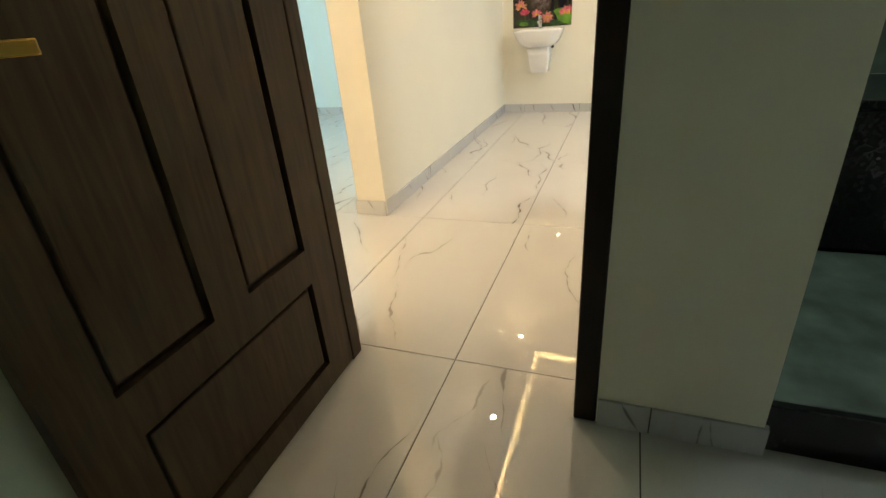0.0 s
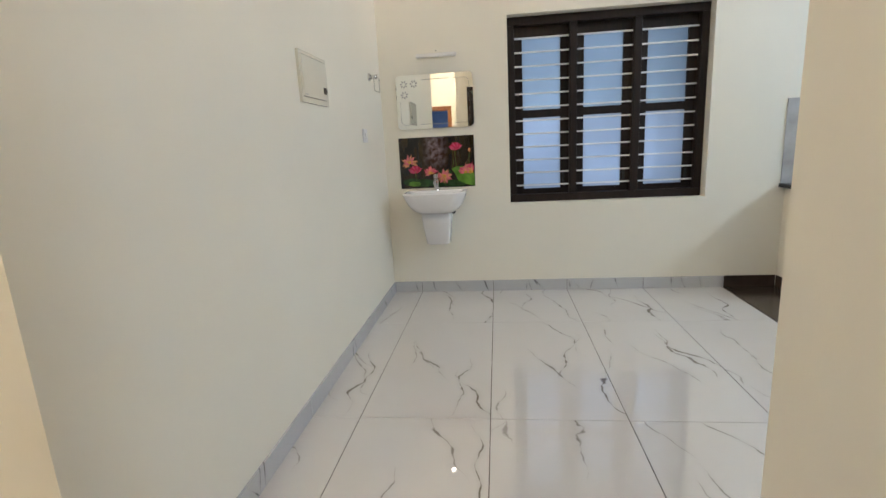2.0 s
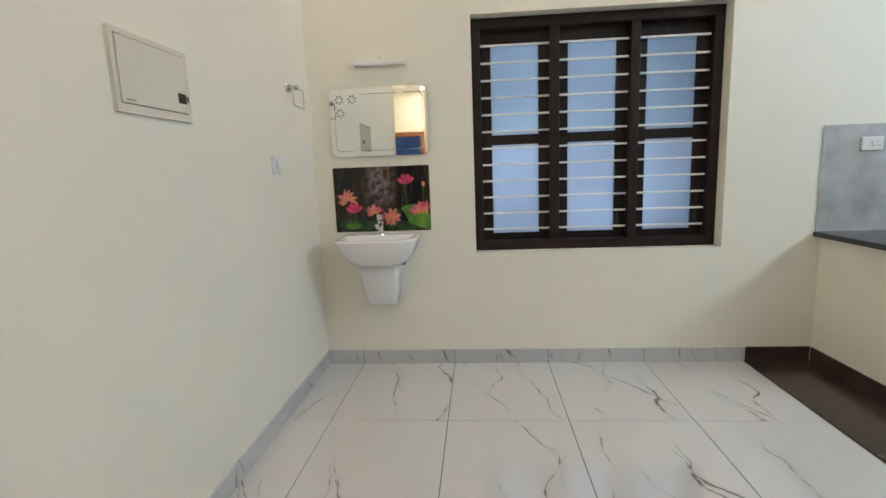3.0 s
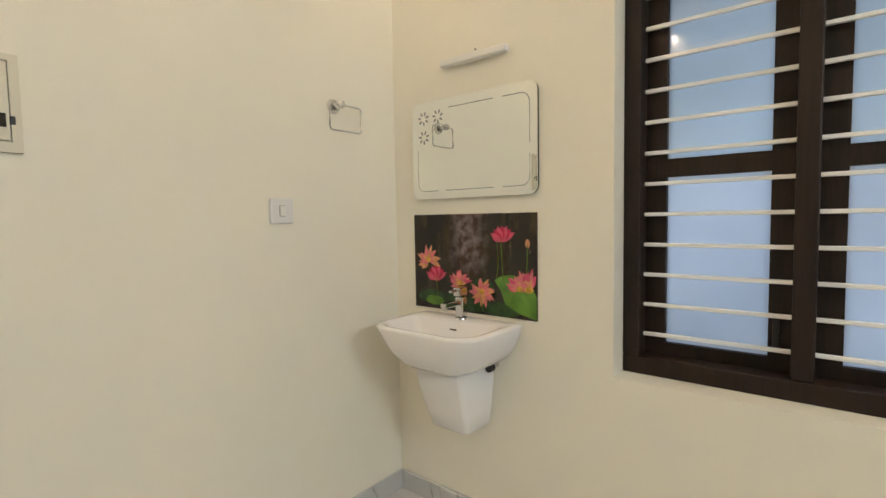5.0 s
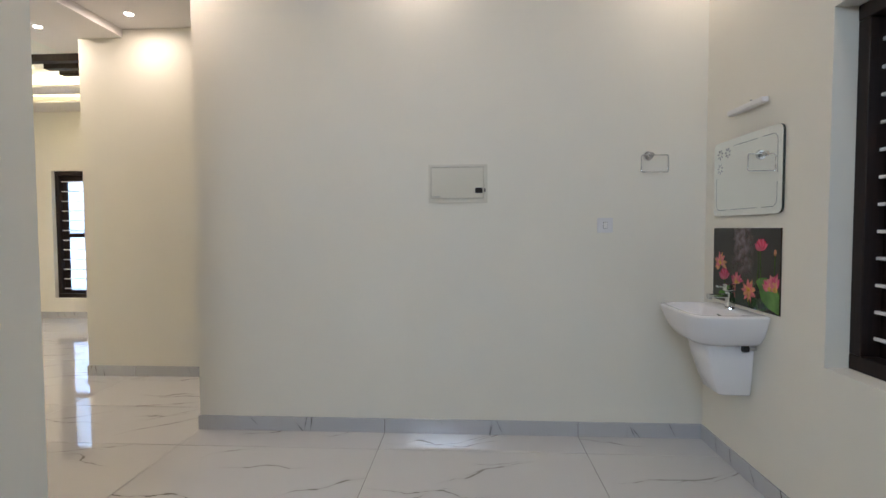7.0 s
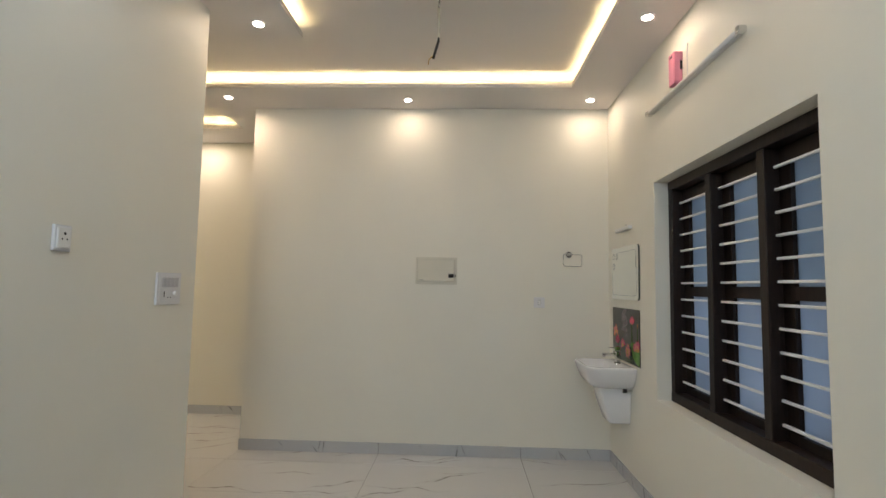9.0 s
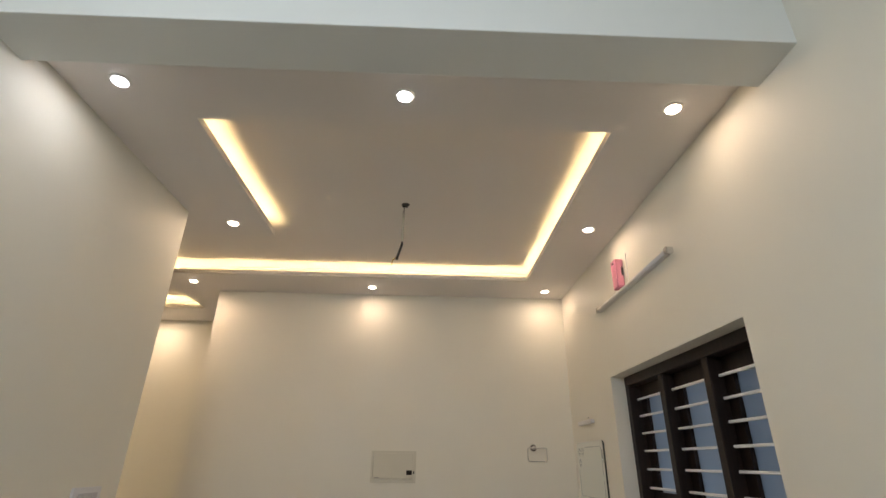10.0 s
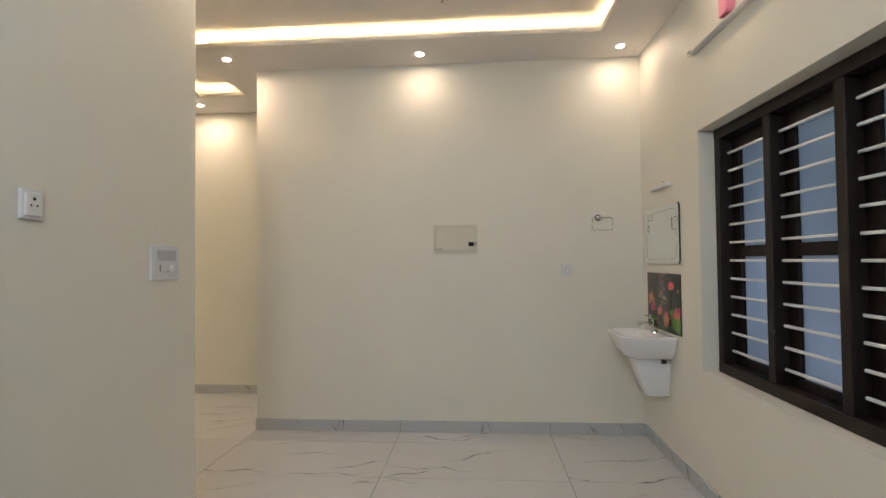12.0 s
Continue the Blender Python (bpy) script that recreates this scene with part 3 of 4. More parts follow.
def rocker(t, x, z, w=0.02, h=0.036):
    part("rocker_gap", boxes((x - w / 2 - 0.002, x + w / 2 + 0.002, -0.0128, -0.011, z - h / 2 - 0.002, z + h / 2 + 0.002)), ETCH, t, "dark gap")
    part("rocker", boxes((x - w / 2, x + w / 2, -0.018, -0.0125, z - h / 2, z + h / 2), bevel=0.0015), PLASTIC, t)


def socket(t, x, z, y=-0.0121):
    for dx, dz, r in ((0, 0.017, 0.0055), (-0.011, -0.004, 0.0034), (0.011, -0.004, 0.0034)):
        part("socket_hole", disc(bmesh.new(), r, r, 0, 0.0008, 12, (x + dx, y, z + dz), Matrix.Rotation(radians(90), 4, "X")), BLACK, t)


sw = plate("wall_switch", (WEST, 0.152, 1.299), 90, 0.092, 0.09, "single white rocker switch on a grey plate", PLATE_GREY)
rocker(sw, 0.0, 0.0)
s1 = plate("wall_socket", (1.634, SOUTH, 1.578), 180, 0.08, 0.098, "white plastic single wall socket", PLATE_GREY)
part("inset", boxes((-0.030, 0.030, -0.019, -0.011, -0.038, 0.038), bevel=0.004), PLASTIC, s1)
socket(s1, 0.0, 0.0, -0.0191)
s2 = plate("socket_board", (0.962, SOUTH, 1.388), 180, 0.20, 0.160, "white plastic board with grey rocker switches, socket and knob", PLATE_GREY)
part("inset", boxes((-0.082, 0.082, -0.0135, -0.011, -0.058, 0.058), bevel=0.001), PLATE_GREY, s2)
part("switch_bed", boxes((-0.064, 0.072, -0.0142, -0.013, 0.008, 0.056), bevel=0.0005), GREY_PLASTIC, s2, "grey switch bed")
for i in range(4):
    part("rocker", boxes((-0.061 + i * 0.033, -0.031 + i * 0.033, -0.017, -0.0135, 0.011, 0.053), bevel=0.0015), GREY_PLASTIC, s2, "grey rocker")
part("socket_slot", boxes((-0.046, -0.040, -0.0145, -0.0132, -0.042, -0.012), bevel=0.0004), BLACK, s2, "dark slot")
for dx in (-0.012, 0.010):
    part("socket_hole", disc(bmesh.new(), 0.0032, 0.0032, 0, 0.0012, 12, (dx, -0.0136, -0.044), Matrix.Rotation(radians(90), 4, "X")), BLACK, s2)
part("regulator_knob", disc(bmesh.new(), 0.013, 0.011, 0, 0.012, 20, (0.042, -0.0135, -0.026), Matrix.Rotation(radians(90), 4, "X")), PLASTIC, s2, "round white knob")
s3 = plate("kitchen_switch", (2.425, NORTH - 0.009, 1.303), 0, 0.115, 0.075, "white plastic kitchen switch plate on the splashback")
rocker(s3, 0.02, 0.0, 0.05, 0.02)
s4 = plate("bedroom_socket", (-4.59, 0.54, 0.92), 90, 0.14, 0.075, "small pale bedroom socket plate", PLATE_GREY)
socket(s4, 0.03, 0.0)

db = thing("distribution_box", (WEST, -0.735, 1.556), "cream flush electrical distribution box with closed glossy door", "distribution box")
DBPAINT = material("ivory_enamel", (0.70, 0.67, 0.565), 0.09, vary=0.015, scale=3)
part("frame", sheet("x", 0, 0.014, [(-0.18, 0.18, -0.117, 0.117)], [(-0.165, 0.160, -0.092, 0.102)]), DBPAINT, db)
dd = part("door", boxes((0.001, 0.018, -0.162, 0.157, -0.089, 0.099), bevel=0.003), DBPAINT, db)
part("viewing_window", boxes((0.0182, 0.0192, 0.105, 0.150, -0.058, -0.025)), SMOKED, dd, "small smoked plastic window")
part("latch", boxes((0.0, 0.017, 0.1585, 0.168, -0.050, -0.030), bevel=0.001), BLACK, db, "black latch")
part("name_mark", boxes((0.0182, 0.0188, -0.148, -0.110, -0.082, -0.077)), ETCH, dd, "small grey printed mark")

# towel ring
tr = thing("towel_ring", (WEST, 0.403, 1.712), "chrome square towel ring on the wall", "towel ring")
part("rose", disc(bmesh.new(), 0.030, 0.025, 0, 0.012, 28, (0, 0, 0), Matrix.Rotation(radians(90), 4, "Y")), CHROME, tr, smooth=False)
part("post", tube([(0.01, 0, 0), (0.060, 0, 0)], 0.015, 16), CHROME, tr, smooth=True)


def rounded_loop(y0, y1, z0, z1, r, n=5):
    pts = []
    for cy, cz, a0 in ((y1 - r, z1 - r, 0), (y0 + r, z1 - r, 90), (y0 + r, z0 + r, 180), (y1 - r, z0 + r, 270)):
        for k in range(n + 1):
            a = radians(a0 + 90 * k / n)
            pts.append((cy + r * math.cos(a), cz + r * math.sin(a)))
    return pts


loop = rounded_loop(-0.052, 0.104, -0.096, 0.004, 0.012)
part("ring", tube([(0.050, y - 0.004, z - 0.005) for y, z in loop + loop[:1]], 0.004, 10), CHROME, tr, smooth=True)

# ---- mirror ----
mr = thing("wall_mirror", (-0.412, NORTH, 1.548), "frameless wall mirror with etched border and flowers", "mirror")


def rounded_plate(x0, x1, z0, z1, r, y0, y1):
    bm = bmesh.new()
    loop = rounded_loop(x0, x1, z0, z1, r, 6)
    front = [bm.verts.new((x, y0, z)) for x, z in loop]
    back = [bm.verts.new((x, y1, z)) for x, z in loop]
    bm.faces.new(front)
    bm.faces.new(back[::-1])
    for i in range(len(loop)):
        j = (i + 1) % len(loop)
        bm.faces.new([front[i], back[i], back[j], front[j]])
    bmesh.ops.recalc_face_normals(bm, faces=bm.faces)
    return bm


FROST = material("dark_mirror_edge", (0.035, 0.045, 0.04), 0.25, 0.0, vary=0.02, scale=6)
part("backing", rounded_plate(-0.299, 0.299, -0.202, 0.202, 0.033, -0.012, 0.0), FROST, mr)
part("glass", rounded_plate(-0.300, 0.300, -0.203, 0.203, 0.033, -0.016, -0.012), MIRROR, mr)


def etched(points, r=0.0019):
    part("etched_line", tube([(x, -0.0155, z) for x, z in points], r, 6), ETCH, mr)


def arc(cx, cz, r, a0, a1, n=6):
    return [(cx + r * math.cos(radians(a0 + (a1 - a0) * k / n)), cz + r * math.sin(radians(a0 + (a1 - a0) * k / n))) for k in range(n + 1)]


etched([(-0.10, 0.165), (0.115, 0.165)])
etched([(0.155, 0.165)] + arc(0.235, 0.13, 0.035, 90, 0) + [(0.27, -0.015)])
etched([(0.27, -0.055)] + arc(0.235, -0.135, 0.035, 0, -90) + [(0.155, -0.17)])
etched([(0.115, -0.17), (-0.12, -0.17)])
etched([(-0.16, -0.17)] + arc(-0.235, -0.135, 0.035, 270, 180) + [(-0.27, 0.005)])
for fx, fz in ((-0.236, 0.136), (-0.158, 0.136), (-0.235, 0.057)):
    for k in range(7):
        a = 2 * math.pi * k / 7 + 0.3
        bm = disc(bmesh.new(), 0.0055, 0.0055, 0, 0.0006, 10, (fx + 0.021 * math.cos(a), -0.016, fz + 0.021 * math.sin(a)),
                  Matrix.Rotation(-a, 4, "Y") @ Matrix.Diagonal((1.7, 1, 0.8, 1)) @ Matrix.Rotation(radians(90), 4, "X"))
        part("etched_petal", bm, ETCH, mr)

ml = thing("mirror_lamp", (-0.385, NORTH, 1.885), "slim white wall lamp bar above the mirror, off", "wall lamp")
part("housing", boxes((-0.152, 0.152, -0.042, -0.008, -0.016, 0.012), bevel=0.006), PLASTIC, ml)
part("bracket", boxes((-0.04, 0.04, -0.010, 0, -0.012, 0.012), bevel=0.002), PLASTIC, ml)
part("end_cap", boxes((0.152, 0.157, -0.040, -0.010, -0.014, 0.010), bevel=0.002), PLATE_GREY, ml)
part("screw", disc(bmesh.new(), 0.004, 0.003, 0, 0.008, 10, (0.0, 0, 0.032), Matrix.Rotation(radians(90), 4, "X")), ETCH, ml)

# ---- picture panel with lotus flowers ----
PIC_BACK = bpy.data.materials.new("picture_ground")
PIC_BACK.use_nodes = True


def picture_ground():
    nt = PIC_BACK.node_tree
    N, L = nt.nodes.new, nt.links.new
    b = nt.nodes["Principled BSDF"]
    b.inputs["Roughness"].default_value = 0.10
    co, mp, n1 = N("ShaderNodeTexCoord"), N("ShaderNodeMapping"), N("ShaderNodeTexNoise")
    mp.inputs["Scale"].default_value = (10, 10, 2.6)
    n1.inputs["Scale"].default_value, n1.inputs["Detail"].default_value = 2.2, 8
    L(co.outputs["Object"], mp.inputs["Vector"])
    L(mp.outputs["Vector"], n1.inputs["Vector"])
    r1 = N("ShaderNodeValToRGB")
    r1.color_ramp.elements[0].position, r1.color_ramp.elements[0].color = 0.35, (0.004, 0.003, 0.002, 1)
    r1.color_ramp.elements[1].position, r1.color_ramp.elements[1].color = 0.75, (0.045, 0.030, 0.012, 1)
    L(n1.outputs["Fac"], r1.inputs["Fac"])
    n2 = N("ShaderNodeTexNoise")
    n2.inputs["Scale"].default_value, n2.inputs["Detail"].default_value = 26, 6
    L(co.outputs["Object"], n2.inputs["Vector"])
    r2 = N("ShaderNodeValToRGB")
    r2.color_ramp.elements[0].position, r2.color_ramp.elements[0].color = 0.42, (0.05, 0.022, 0.012, 1)
    r2.color_ramp.elements[1].position, r2.color_ramp.elements[1].color = 0.72, (0.26, 0.21, 0.22, 1)
    L(n2.outputs["Fac"], r2.inputs["Fac"])
    sp, gr = N("ShaderNodeSeparateXYZ"), N("ShaderNodeMapRange")
    L(co.outputs["Object"], sp.inputs[0])
    off, sq = N("ShaderNodeMath"), N("ShaderNodeMath")
    off.operation, off.inputs[1].default_value = "SUBTRACT", -0.01
    sq.operation = "ABSOLUTE"
    L(sp.outputs["X"], off.inputs[0])
    L(off.outputs[0], sq.inputs[0])
    gr.inputs["From Min"].default_value, gr.inputs["From Max"].default_value = 0.11, 0.03
    L(sq.outputs[0], gr.inputs["Value"])
    up = N("ShaderNodeMapRange")
    up.inputs["From Min"].default_value, up.inputs["From Max"].default_value = -0.08, 0.04
    L(sp.outputs["Z"], up.inputs["Value"])
    mul = N("ShaderNodeMath")
    mul.operation = "MULTIPLY"
    L(gr.outputs[0], mul.inputs[0])
    L(up.outputs[0], mul.inputs[1])
    mx = N("ShaderNodeMix")
    mx.data_type = "RGBA"
    L(mul.outputs[0], mx.inputs["Factor"])
    L(r1.outputs["Color"], mx.inputs["A"])
    L(r2.outputs["Color"], mx.inputs["B"])
    L(mx.outputs["Result"], b.inputs["Base Color"])


picture_ground()
pic = thing("picture_panel", (-0.421, NORTH, 1.078), "glossy printed panel of pink lotus flowers on black", "picture")
part("panel", boxes((-0.301, 0.301, -0.006, 0, -0.201, 0.201), bevel=0.001), PIC_BACK, pic)
PETAL = [material("petal_%s" % n, c, 0.15, vary=0.25, scale=30) for n, c in
         (("rose", (0.55, 0.07, 0.14)), ("pink", (0.62, 0.17, 0.18)), ("peach", (0.62, 0.27, 0.13)), ("crimson", (0.45, 0.02, 0.06)))]
LEAF = material("printed_leaf", (0.10, 0.24, 0.03), 0.15, vary=0.4, scale=14)
LEAF_DARK = material("printed_dark_leaf", (0.02, 0.055, 0.015), 0.15, vary=0.5, scale=18)


CENTRE = material("printed_flower_centre", (0.60, 0.33, 0.06), 0.15, vary=0.3, scale=60)
STALK = material("printed_stalk", (0.07, 0.13, 0.025), 0.15, vary=0.3, scale=30)


def flat_shape(name, points, y, mat, label=""):
    bm = bmesh.new()
    bm.faces.new([bm.verts.new((x, y, z)) for x, z in points])
    ext = bmesh.ops.extrude_face_region(bm, geom=bm.faces[:])
    bmesh.ops.translate(bm, verts=[v for v in ext["geom"] if isinstance(v, bmesh.types.BMVert)], vec=(0, -0.0004, 0))
    bmesh.ops.recalc_face_normals(bm, faces=bm.faces)
    return part(name, bm, mat, pic, label)


def petal(cx, cz, a, length, width, y, mat):
    side = [(0.0, 0.25), (0.2, 0.6), (0.45, 1.0), (0.65, 0.85), (0.85, 0.4)]
    edge = [(u, w) for u, w in side] + [(1.0, 0.0)] + [(u, -w) for u, w in reversed(side)]
    pts = []
    for u, w in edge:
        px, pz = length * u, width * w + 0.06 * length * math.sin(3.0 * u)
        pts.append((cx + px * math.cos(a) - pz * math.sin(a), cz + px * math.sin(a) + pz * math.cos(a)))
    flat_shape("petal", pts, y, mat)


def blob(cx, cz, rx, rz, seed, n=22, rough=0.18, top=None):
    rng = random.Random(seed)
    return [(min(0.300, max(-0.300, cx + rx * math.cos(a) * (1 + rough * (rng.random() - 0.5)))), min(0.2, max(-0.2, cz + rz * math.sin(a) * (1 + rough * (rng.random() - 0.5)))))
            for a in np.linspace(0, 2 * math.pi, n, endpoint=False)]


def lotus(cx, cz, r, seed, mats, spread=(-20, 200)):
    rng = random.Random(seed)
    for layer, (num, k, m) in enumerate(((8, 1.0, mats), (7, 0.84, mats), (5, 0.55, [PETAL[2], PETAL[1]]))):
        for i in range(num):
            a = radians(spread[0] + (spread[1] - spread[0]) * (i + 0.5 * (layer % 2)) / max(1, num - 1) + rng.uniform(-9, 9))
            reach = (0.298 - abs(cx)) / max(0.2, abs(math.cos(a))) if cx * math.cos(a) > 0 else 1
            petal(cx, cz, a, min(r * k * rng.uniform(0.85, 1.08), reach), r * rng.uniform(0.13, 0.18), -0.0064 - 0.0005 * layer - 0.00003 * i, rng.choice(m))
    flat_shape("flower_centre", blob(cx, cz + r * 0.06, r * 0.22, r * 0.16, seed, 14), -0.0082, CENTRE, "orange-yellow flower centre")


for i, (cx, cz, rx, rz, m) in enumerate(((-0.21, -0.150, 0.07, 0.030, LEAF_DARK), (-0.12, -0.160, 0.08, 0.035, LEAF_DARK), (-0.19, -0.165, 0.05, 0.02, LEAF),
                                         (0.02, -0.165, 0.10, 0.030, LEAF_DARK), (0.06, -0.085, 0.06, 0.028, LEAF_DARK), (0.14, -0.17, 0.10, 0.028, LEAF_DARK))):
    flat_shape("leaf", blob(cx, cz, rx, rz, i), -0.0061 - 0.00003 * i, m)
flat_shape("leaf", [(0.115, -0.06), (0.145, -0.10), (0.165, -0.15), (0.225, -0.18), (0.299, -0.198), (0.299, -0.11), (0.27, -0.06), (0.20, -0.035), (0.15, -0.04)], -0.0063, LEAF, "bright green lotus leaf")
for pts in ([(0.146, 0.10), (0.150, 0.02), (0.156, -0.06)], [(0.262, 0.08), (0.258, -0.03)], [(0.128, 0.10), (0.134, 0.0), (0.126, -0.05)], [(-0.18, -0.06), (-0.172, -0.14)], [(0.05, -0.12), (0.062, -0.19)]):
    part("stem", tube([(x, -0.0062, z) for x, z in pts], 0.0022, 6), STALK, pic)
flat_shape("bud", blob(0.262, 0.086, 0.010, 0.017, 9, 12), -0.0064, PETAL[2], "small closed lotus bud")
for cx, cz, r in ((0.155, 0.092, 0.064), (-0.178, -0.078, 0.066)):
    flat_shape("bud", blob(cx, cz + 0.026, r * 0.62, r * 0.44, int(900 * r), rough=0.10), -0.0064, PETAL[3], "crimson lotus bud")
    for k in range(7):
        petal(cx, cz, radians(32 + 116 * k / 6), r * (1.0 - 0.05 * (k % 2)), r * 0.22, -0.0070 - 0.00003 * k, PETAL[3 if k % 2 else 0])
lotus(-0.220, 0.004, 0.068, 1, PETAL[1:3] + [PETAL[1]], (-15, 195))
lotus(-0.052, -0.085, 0.062, 2, [PETAL[0], PETAL[1]], (5, 175))
lotus(0.058, -0.112, 0.066, 3, [PETAL[2], PETAL[1], PETAL[1]], (-70, 230))
lotus(0.228, -0.090, 0.068, 4, [PETAL[0], PETAL[1]], (20, 165))
lotus(0.268, -0.092, 0.085, 5, [PETAL[0], PETAL[1]], (60, 150))


# ---- wash basin ----
def ring_points(cx, half, yb, yf, z, rf, rb, n=7):
    pts = []
    x0, x1 = cx - half, cx + half
    for px, py, r, a0 in ((x1 - rb, yb - rb, rb, 0), (x0 + rb, yb - rb, rb, 90), (x0 + rf, yf + rf, rf, 180), (x1 - rf, yf + rf, rf, 270)):
        for k in range(n + 1):
            a = radians(a0 + 90 * k / n)
            x, y = px + r * math.cos(a), py + r * math.sin(a)
            if a0 >= 180:
                y -= 0.022 * (1 - ((x - cx) / half) ** 2)
            pts.append(Vector((x, y, z)))
    return pts


def loft(rings, cap0=True, cap1=True):
    bm = bmesh.new()
    rows = [[bm.verts.new(p) for p in r] for r in rings]
    for a, b in zip(rows, rows[1:]):
        for i in range(len(a)):
            j = (i + 1) % len(a)
            bm.faces.new([a[i], a[j], b[j], b[i]])
    if cap0:
        bm.faces.new(rows[0][::-1])
    if cap1:
        bm.faces.new(rows[-1])
    bmesh.ops.recalc_face_normals(bm, faces=bm.faces)
    return bm


BX = -0.425
bs = thing("wash_basin", (BX, NORTH, 0.408), "white ceramic wall-hung wash basin with half pedestal", "wash basin")
outer = [(0.124, -0.235, 0.288, 0.06), (0.146, -0.256, 0.294, 0.08), (0.178, -0.285, 0.315, 0.10), (0.208, -0.312, 0.354, 0.10), (0.230, -0.330, 0.405, 0.095), (0.242, -0.340, 0.442, 0.085), (0.242, -0.340, 0.450, 0.085)]
inner = [(0.234, -0.333, 0.455, 0.08), (0.214, -0.318, 0.455, 0.075), (0.206, -0.311, 0.446, 0.072), (0.185, -0.295, 0.39, 0.07), (0.14, -0.262, 0.345, 0.06), (0.06, -0.20, 0.330, 0.03)]
rings = [ring_points(0, h, -0.002, yf, z, rf, 0.012) for h, yf, z, rf in outer]
rings += [ring_points(0, h, yb, yf, z, rf, 0.03) for (h, yf, z, rf), yb in zip(inner, (-0.008, -0.105, -0.112, -0.125, -0.14, -0.15))]
bowl = part("bowl", loft(rings), CERAMIC, bs, "", True)
part("pedestal", loft([ring_points(0, h, -0.002, yf, z, 0.016, 0.006) for h, yf, z in
                       ((0.078, -0.135, 0.026), (0.091, -0.150, 0.036), (0.100, -0.178, 0.11), (0.109, -0.208, 0.20), (0.114, -0.228, 0.29))]), CERAMIC, bs, "white half pedestal", True)
part("drain", disc(bmesh.new(), 0.026, 0.022, 0.330, 0.334, 24, (0, -0.17, 0)), CHROME, bowl, "chrome drain")
part("overflow_slot", boxes((-0.016, 0.016, -0.121, -0.118, 0.418, 0.424), bevel=0.001), BLACK, bowl, "dark overflow slot")
vl = part("angle_valve", tube([(0.126, -0.001, 0.276), (0.126, -0.045, 0.276)], 0.009, 14), CHROME, bs, "chrome valve")
part("valve_knob", tube([(0.126, -0.040, 0.276), (0.126, -0.066, 0.276)], 0.016, 16), BLACK, vl, "black round knob")

tp = thing("basin_tap", (BX, NORTH - 0.065, 0.862), "chrome single-lever basin tap", "tap")
part("base", disc(bmesh.new(), 0.026, 0.024, 0, 0.008, 24), CHROME, tp)
part("body", boxes((-0.018, 0.018, -0.018, 0.018, 0.008, 0.090), bevel=0.006), CHROME, tp)
part("spout", boxes((-0.013, 0.013, -0.115, -0.015, 0.058, 0.078), (-0.011, 0.011, -0.113, -0.093, 0.048, 0.06), bevel=0.004), CHROME, tp)
part("lever", boxes((-0.017, 0.017, -0.03, 0.020, 0.094, 0.128), (-0.008, 0.008, -0.07, -0.02, 0.112, 0.122), bevel=0.004), CHROME, tp)

def blob_plate(rx, ry, seed, n=16):
    r0, bm = random.Random(seed), bmesh.new()
    k = [r0.uniform(0.75, 1.2) for _ in range(n)]
    rows = [[bm.verts.new((0.015 + rx * k[i] * math.cos(2 * math.pi * i / n), 0.012 + ry * k[i] * math.sin(2 * math.pi * i / n), z)) for i in range(n)] for z in (-0.002, 0.0)]
    bm.faces.new(rows[0][::-1])
    bm.faces.new(rows[1])
    for i in range(n):
        bm.faces.new([rows[0][i], rows[0][(i + 1) % n], rows[1][(i + 1) % n], rows[1][i]])
    return bm


# ---- tube light, pink holder, wires ----
tl = thing("tube_light", (0.685, NORTH, 2.595), "white tube light batten on the wall, off", "tube light")
part("batten", boxes((-0.52, 0.52, -0.018, 0, -0.012, 0.014), bevel=0.003), PLASTIC, tl)
part("tube", tube([(-0.515, -0.027, 0), (0.515, -0.027, 0)], 0.0115, 16), PLASTIC, tl, smooth=True)
for x in (-0.535, 0.535):
    part("end_cap", boxes((x - 0.016, x + 0.016, -0.041, 0, -0.016, 0.017), bevel=0.006), CHROME, tl, "shiny grey end cap")
pk = thing("pink_box", (0.575, NORTH, 2.72), "small pink plastic electrical box on the wall", "box")
part("body", boxes((-0.045, 0.030, -0.050, 0, -0.105, 0.085), bevel=0.006), PINK, pk)
part("cover", boxes((0.030, 0.040, -0.050, -0.018, -0.098, 0.080), (0.030, 0.040, -0.018, -0.002, 0.030, 0.080), bevel=0.003), PINK, pk)
part("notch", boxes((0.0305, 0.034, -0.017, -0.003, -0.025, 0.028)), BLACK, pk, "dark opening")
part("slot", boxes((-0.020, 0.010, -0.0515, -0.049, 0.055, 0.068)), BLACK, pk, "dark slot")
part("wire", tube([(0.11, -0.008, 0.09), (0.112, -0.012, 0.02), (0.108, -0.010, -0.09)], 0.003, 8), PLATE_GREY, pk, "thin grey wire")

fh = thing("fan_hook", (0.665, -0.665, TRAY_TOP), "ceiling fan hook with hanging pipe and bare wires", "fan hook")
part("hole", blob_plate(0.034, 0.026, 3), BLACK, fh, "dark ragged hole in the ceiling")
part("hook", tube([(0, 0, -0.002), (0.006, 0.004, -0.03), (-0.009, 0, -0.055), (0.010, 0, -0.075), (0.012, 0, -0.045)], 0.007, 10), CHROME, fh, "grey metal hook", True)
part("pipe", tube([(0, 0, -0.07), (0.001, 0, -0.255)], 0.008, 12), DBPAINT, fh, "cream plastic pipe", True)
part("wire", tube([(0, 0, -0.25), (0.002, 0, -0.275), (-0.006, -0.01, -0.305), (-0.016, -0.024, -0.345), (-0.02, -0.03, -0.37)], 0.008, 8), BLACK, fh, "black wire", True)
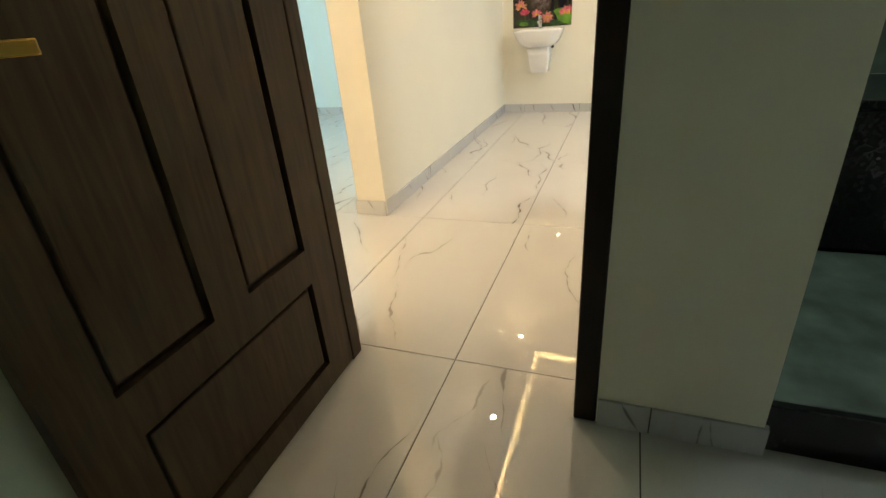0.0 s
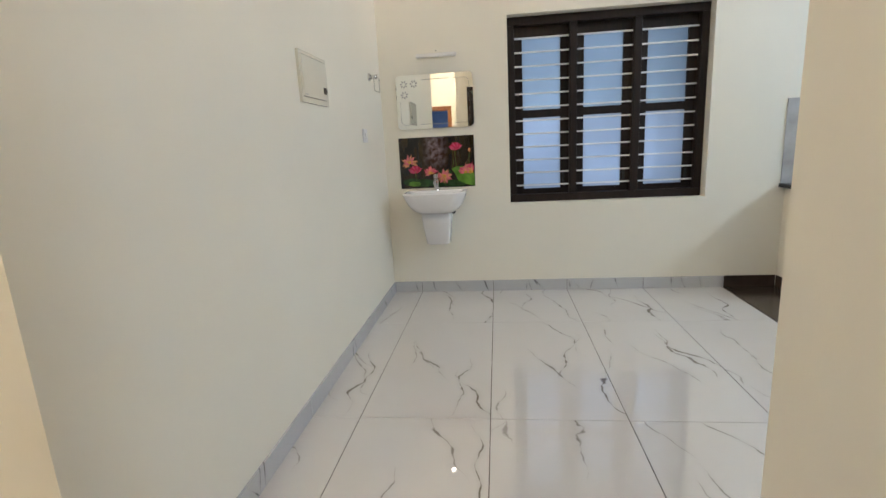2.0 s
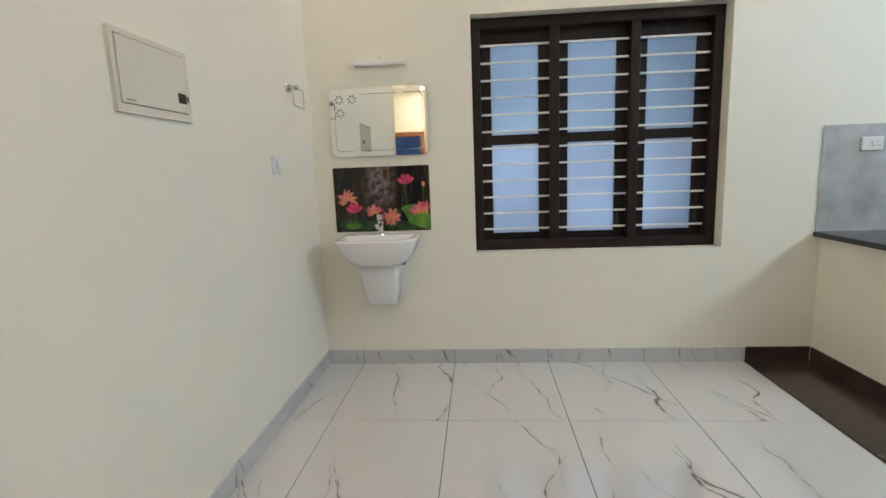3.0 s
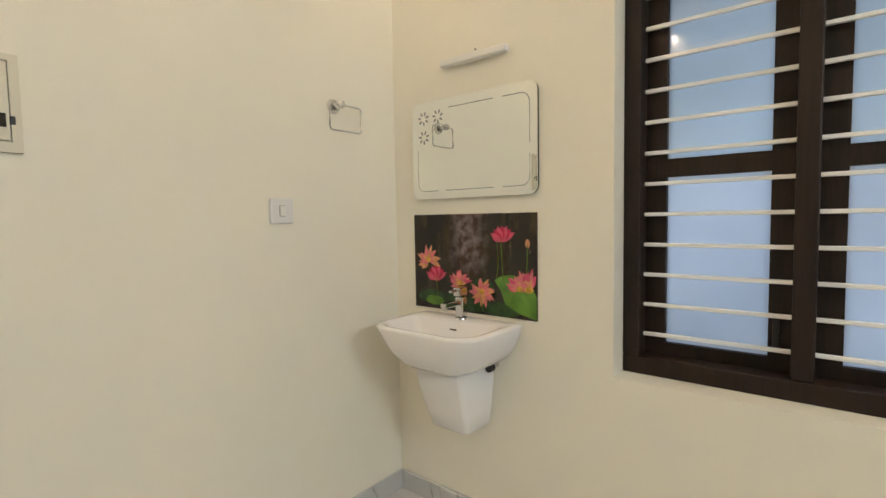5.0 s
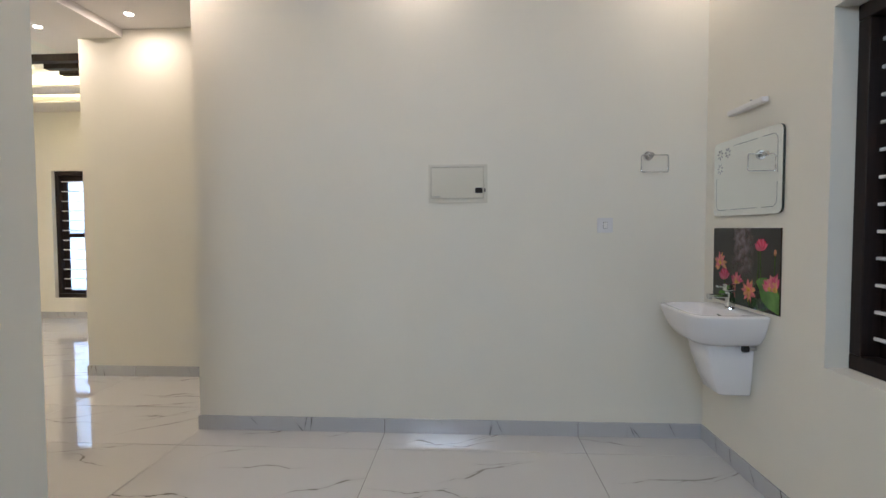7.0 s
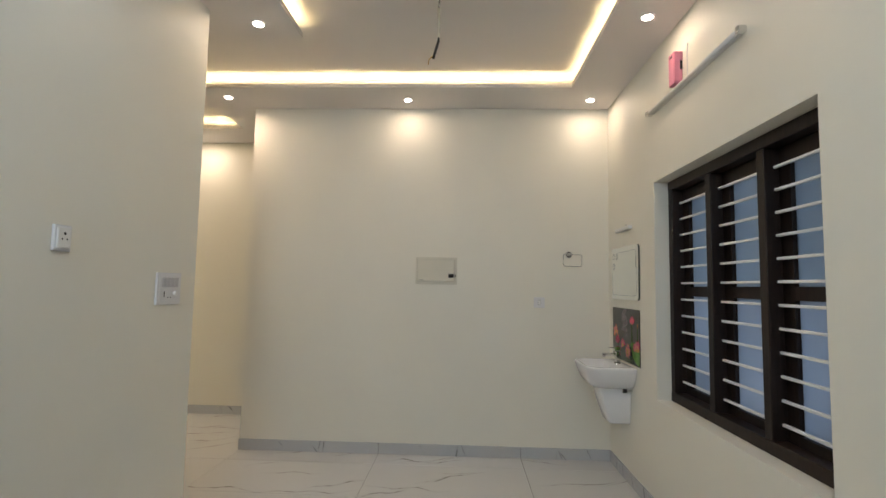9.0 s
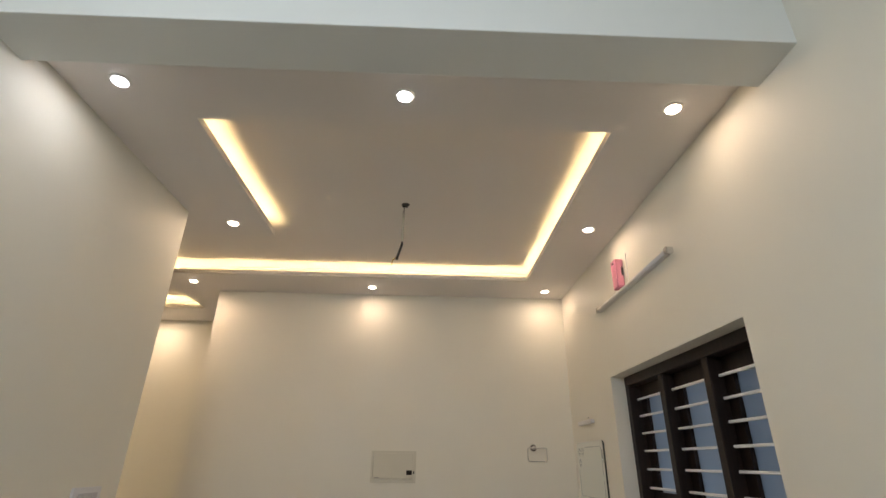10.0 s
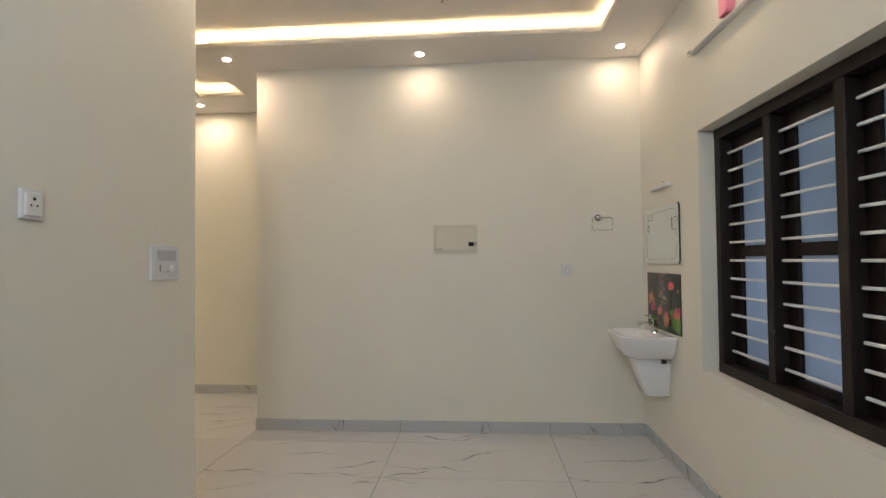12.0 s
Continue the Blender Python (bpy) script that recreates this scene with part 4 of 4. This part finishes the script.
part("wire_end", tube([(-0.016, -0.026, -0.35), (-0.026, -0.055, -0.37), (-0.030, -0.06, -0.40)], 0.003, 6), BRASS, fh, "bare copper end", True)

# dark stain of debris on the bedroom floor
rng = random.Random(5)
bm = bmesh.new()
for k in range(220):
    r, a = 0.12 * rng.random() ** 0.7, rng.random() * 6.28
    disc(bm, rng.uniform(0.005, 0.013), rng.uniform(0.001, 0.004), 0.0, rng.uniform(0.002, 0.007), 6, (-2.84 + 0.75 * r * math.cos(a) + 0.5 * r * math.sin(a), -0.72 + 0.85 * r * math.sin(a), 0.0))
part("debris", bm, material("brown_dust", (0.10, 0.085, 0.075), 0.9, vary=0.4, scale=30))
tagged(bpy.data.objects["debris"], "small heap of dark dust and debris on the floor", "debris", kind="stuff")

# living room ceiling slats
for x in (-2.45, -2.66, -2.85):
    tagged(part("ceiling_slat", boxes((x - 0.04, x + 0.04, -5.0, -4.08, 2.93, 2.9995), bevel=0.004), DARK), "dark wooden slat fixed under the ceiling", "slat", "ceiling slats")
setting("hall_beam", boxes((-1.909, -0.58, -4.03, -3.63, 2.93, 2.9995)), WHITE_CEIL, "white plastered ceiling drop at the end of the hall", "beam")


# ---- skirting ----
def skirting(name, a, b, axis, face, out, cuts, material=SKIRT_TILE, height=SKIRT):
    """Skirting along axis from a to b on the wall face, standing out by out, cut at cuts."""
    base = thing(name, (0, 0, 0), "grey marble skirting tiles along the wall" if material is SKIRT_TILE else "dark brown granite skirting along the wall", "skirting")
    base["kind"] = "structure"
    f0, f1 = sorted((face, face + out * 0.6))
    part("joint_filler", boxes((a + 0.002, b - 0.002, f0, f1, 0, height - 0.002) if axis == "x" else (f0, f1, a + 0.002, b - 0.002, 0, height - 0.002)), GROUT, base, "dark joint filler")
    marks = [a] + sorted(c for c in cuts if a + 0.02 < c < b - 0.02) + [b]
    for u, v in zip(marks, marks[1:]):
        f0, f1 = sorted((face, face + out))
        g = 0.0016
        d = (u + g, v - g, f0, f1, 0, height) if axis == "x" else (f0, f1, u + g, v - g, 0, height)
        o = part("skirting_tile", boxes((-(d[1] - d[0]) / 2, (d[1] - d[0]) / 2, -(d[3] - d[2]) / 2, (d[3] - d[2]) / 2, 0, height), bevel=0.0015, segments=1), material, base)
        o.location = ((d[0] + d[1]) / 2, (d[2] + d[3]) / 2, 0)


XC, YC = [0.6 * k for k in range(-9, 8)], [1.2 * k for k in range(-7, 2)]
skirting("skirting_north", WEST + 0.011, 1.81, "x", NORTH, -0.011, XC)
skirting("skirting_kitchen", 1.812, 2.19, "x", NORTH, -0.011, [], BROWN_FLOOR)
skirting("skirting_counter", 0.124, 0.733, "y", 2.20, -0.011, [], BROWN_FLOOR)
skirting("skirting_counter_front", 2.19, 2.29, "x", 0.135, -0.011, [], BROWN_FLOOR)
skirting("skirting_west", -2.411, NORTH, "y", WEST, 0.011, YC)
skirting("skirting_west_end", -1.041, WEST, "x", -2.4, -0.011, [])
skirting("skirting_west_back", -2.4, -0.5, "y", -1.03, -0.011, [-1.2])
skirting("skirting_hall", -4.03, -2.335, "y", HALL_W, 0.011, [-3.6])
skirting("skirting_hall_end", -2.06, HALL_W + 0.011, "x", -4.03, -0.011, [])
skirting("skirting_passage", -3.555, -1.989, "y", PASS_E, -0.011, YC)
skirting("skirting_socket", 0.701, 1.81, "x", SOUTH, 0.011, XC)
skirting("skirting_socket_kitchen", 1.812, EAST, "x", SOUTH, 0.011, [2.4, 3.0, 3.6], BROWN_FLOOR)
skirting("skirting_entry_inner", 0.482, 0.70, "x", -3.555, 0.011, [])
skirting("skirting_entry_inner_west", -0.591, -0.405, "x", -3.555, 0.011, [])
skirting("skirting_entry_outer", 0.482, 0.896, "x", DOOR_Y, -0.011, [0.62])
skirting("skirting_entry_return", DOOR_Y, -3.747, "y", PASS_OUT, 0.011, [])
skirting("skirting_porch", LIV_S, DOOR_Y, "y", -0.45, 0.011, YC)
skirting("skirting_porch_back", LIV_S, -3.56, "y", -0.58, -0.011, YC)
skirting("skirting_bedroom_north", -4.59, -2.07, "x", 0.735, -0.011, XC)
skirting("skirting_bedroom_west", -3.88, 0.724, "y", -4.59, 0.011, YC)
skirting("skirting_living_west", LIV_S, -4.03, "y", OUT_W, 0.011, YC)
skirting("skirting_living_south", OUT_W + 0.011, -1.95, "x", LIV_S, 0.011, XC)

# ---- floor tiles, 0.6 by 1.2 m ----
fl = thing("floor", (0, 0, 0), "polished white marble-look floor tiles with grey veins", "floor")
fl["kind"] = "structure"
tiles = {}
for i in range(-8, 8):
    for j in range(-7, 1):
        x0, x1, y0, y1 = i * 0.6, i * 0.6 + 0.6, j * 1.2, j * 1.2 + 1.2
        east = 1.811 if y1 > SOUTH - 0.1 else EAST
        x0, x1, y0, y1 = max(x0, OUT_W), min(x1, east), max(y0, LIV_S), min(y1, NORTH)
        if x1 - x0 < 0.02 or y1 - y0 < 0.02:
            continue
        w, h = round(x1 - x0, 4), round(y1 - y0, 4)
        if (w, h) not in tiles:
            g = 0.0019
            tiles[w, h] = mesh_of("floor_tile", boxes((-w / 2 + g, w / 2 - g, -h / 2 + 0.0014, h / 2 - 0.0014, -0.004, 0.0), bevel=0.0006, segments=1), TILE)
        o = new("floor_tile", tiles[w, h])
        o.parent = fl
        o.location = ((x0 + x1) / 2, (y0 + y1) / 2, 0)
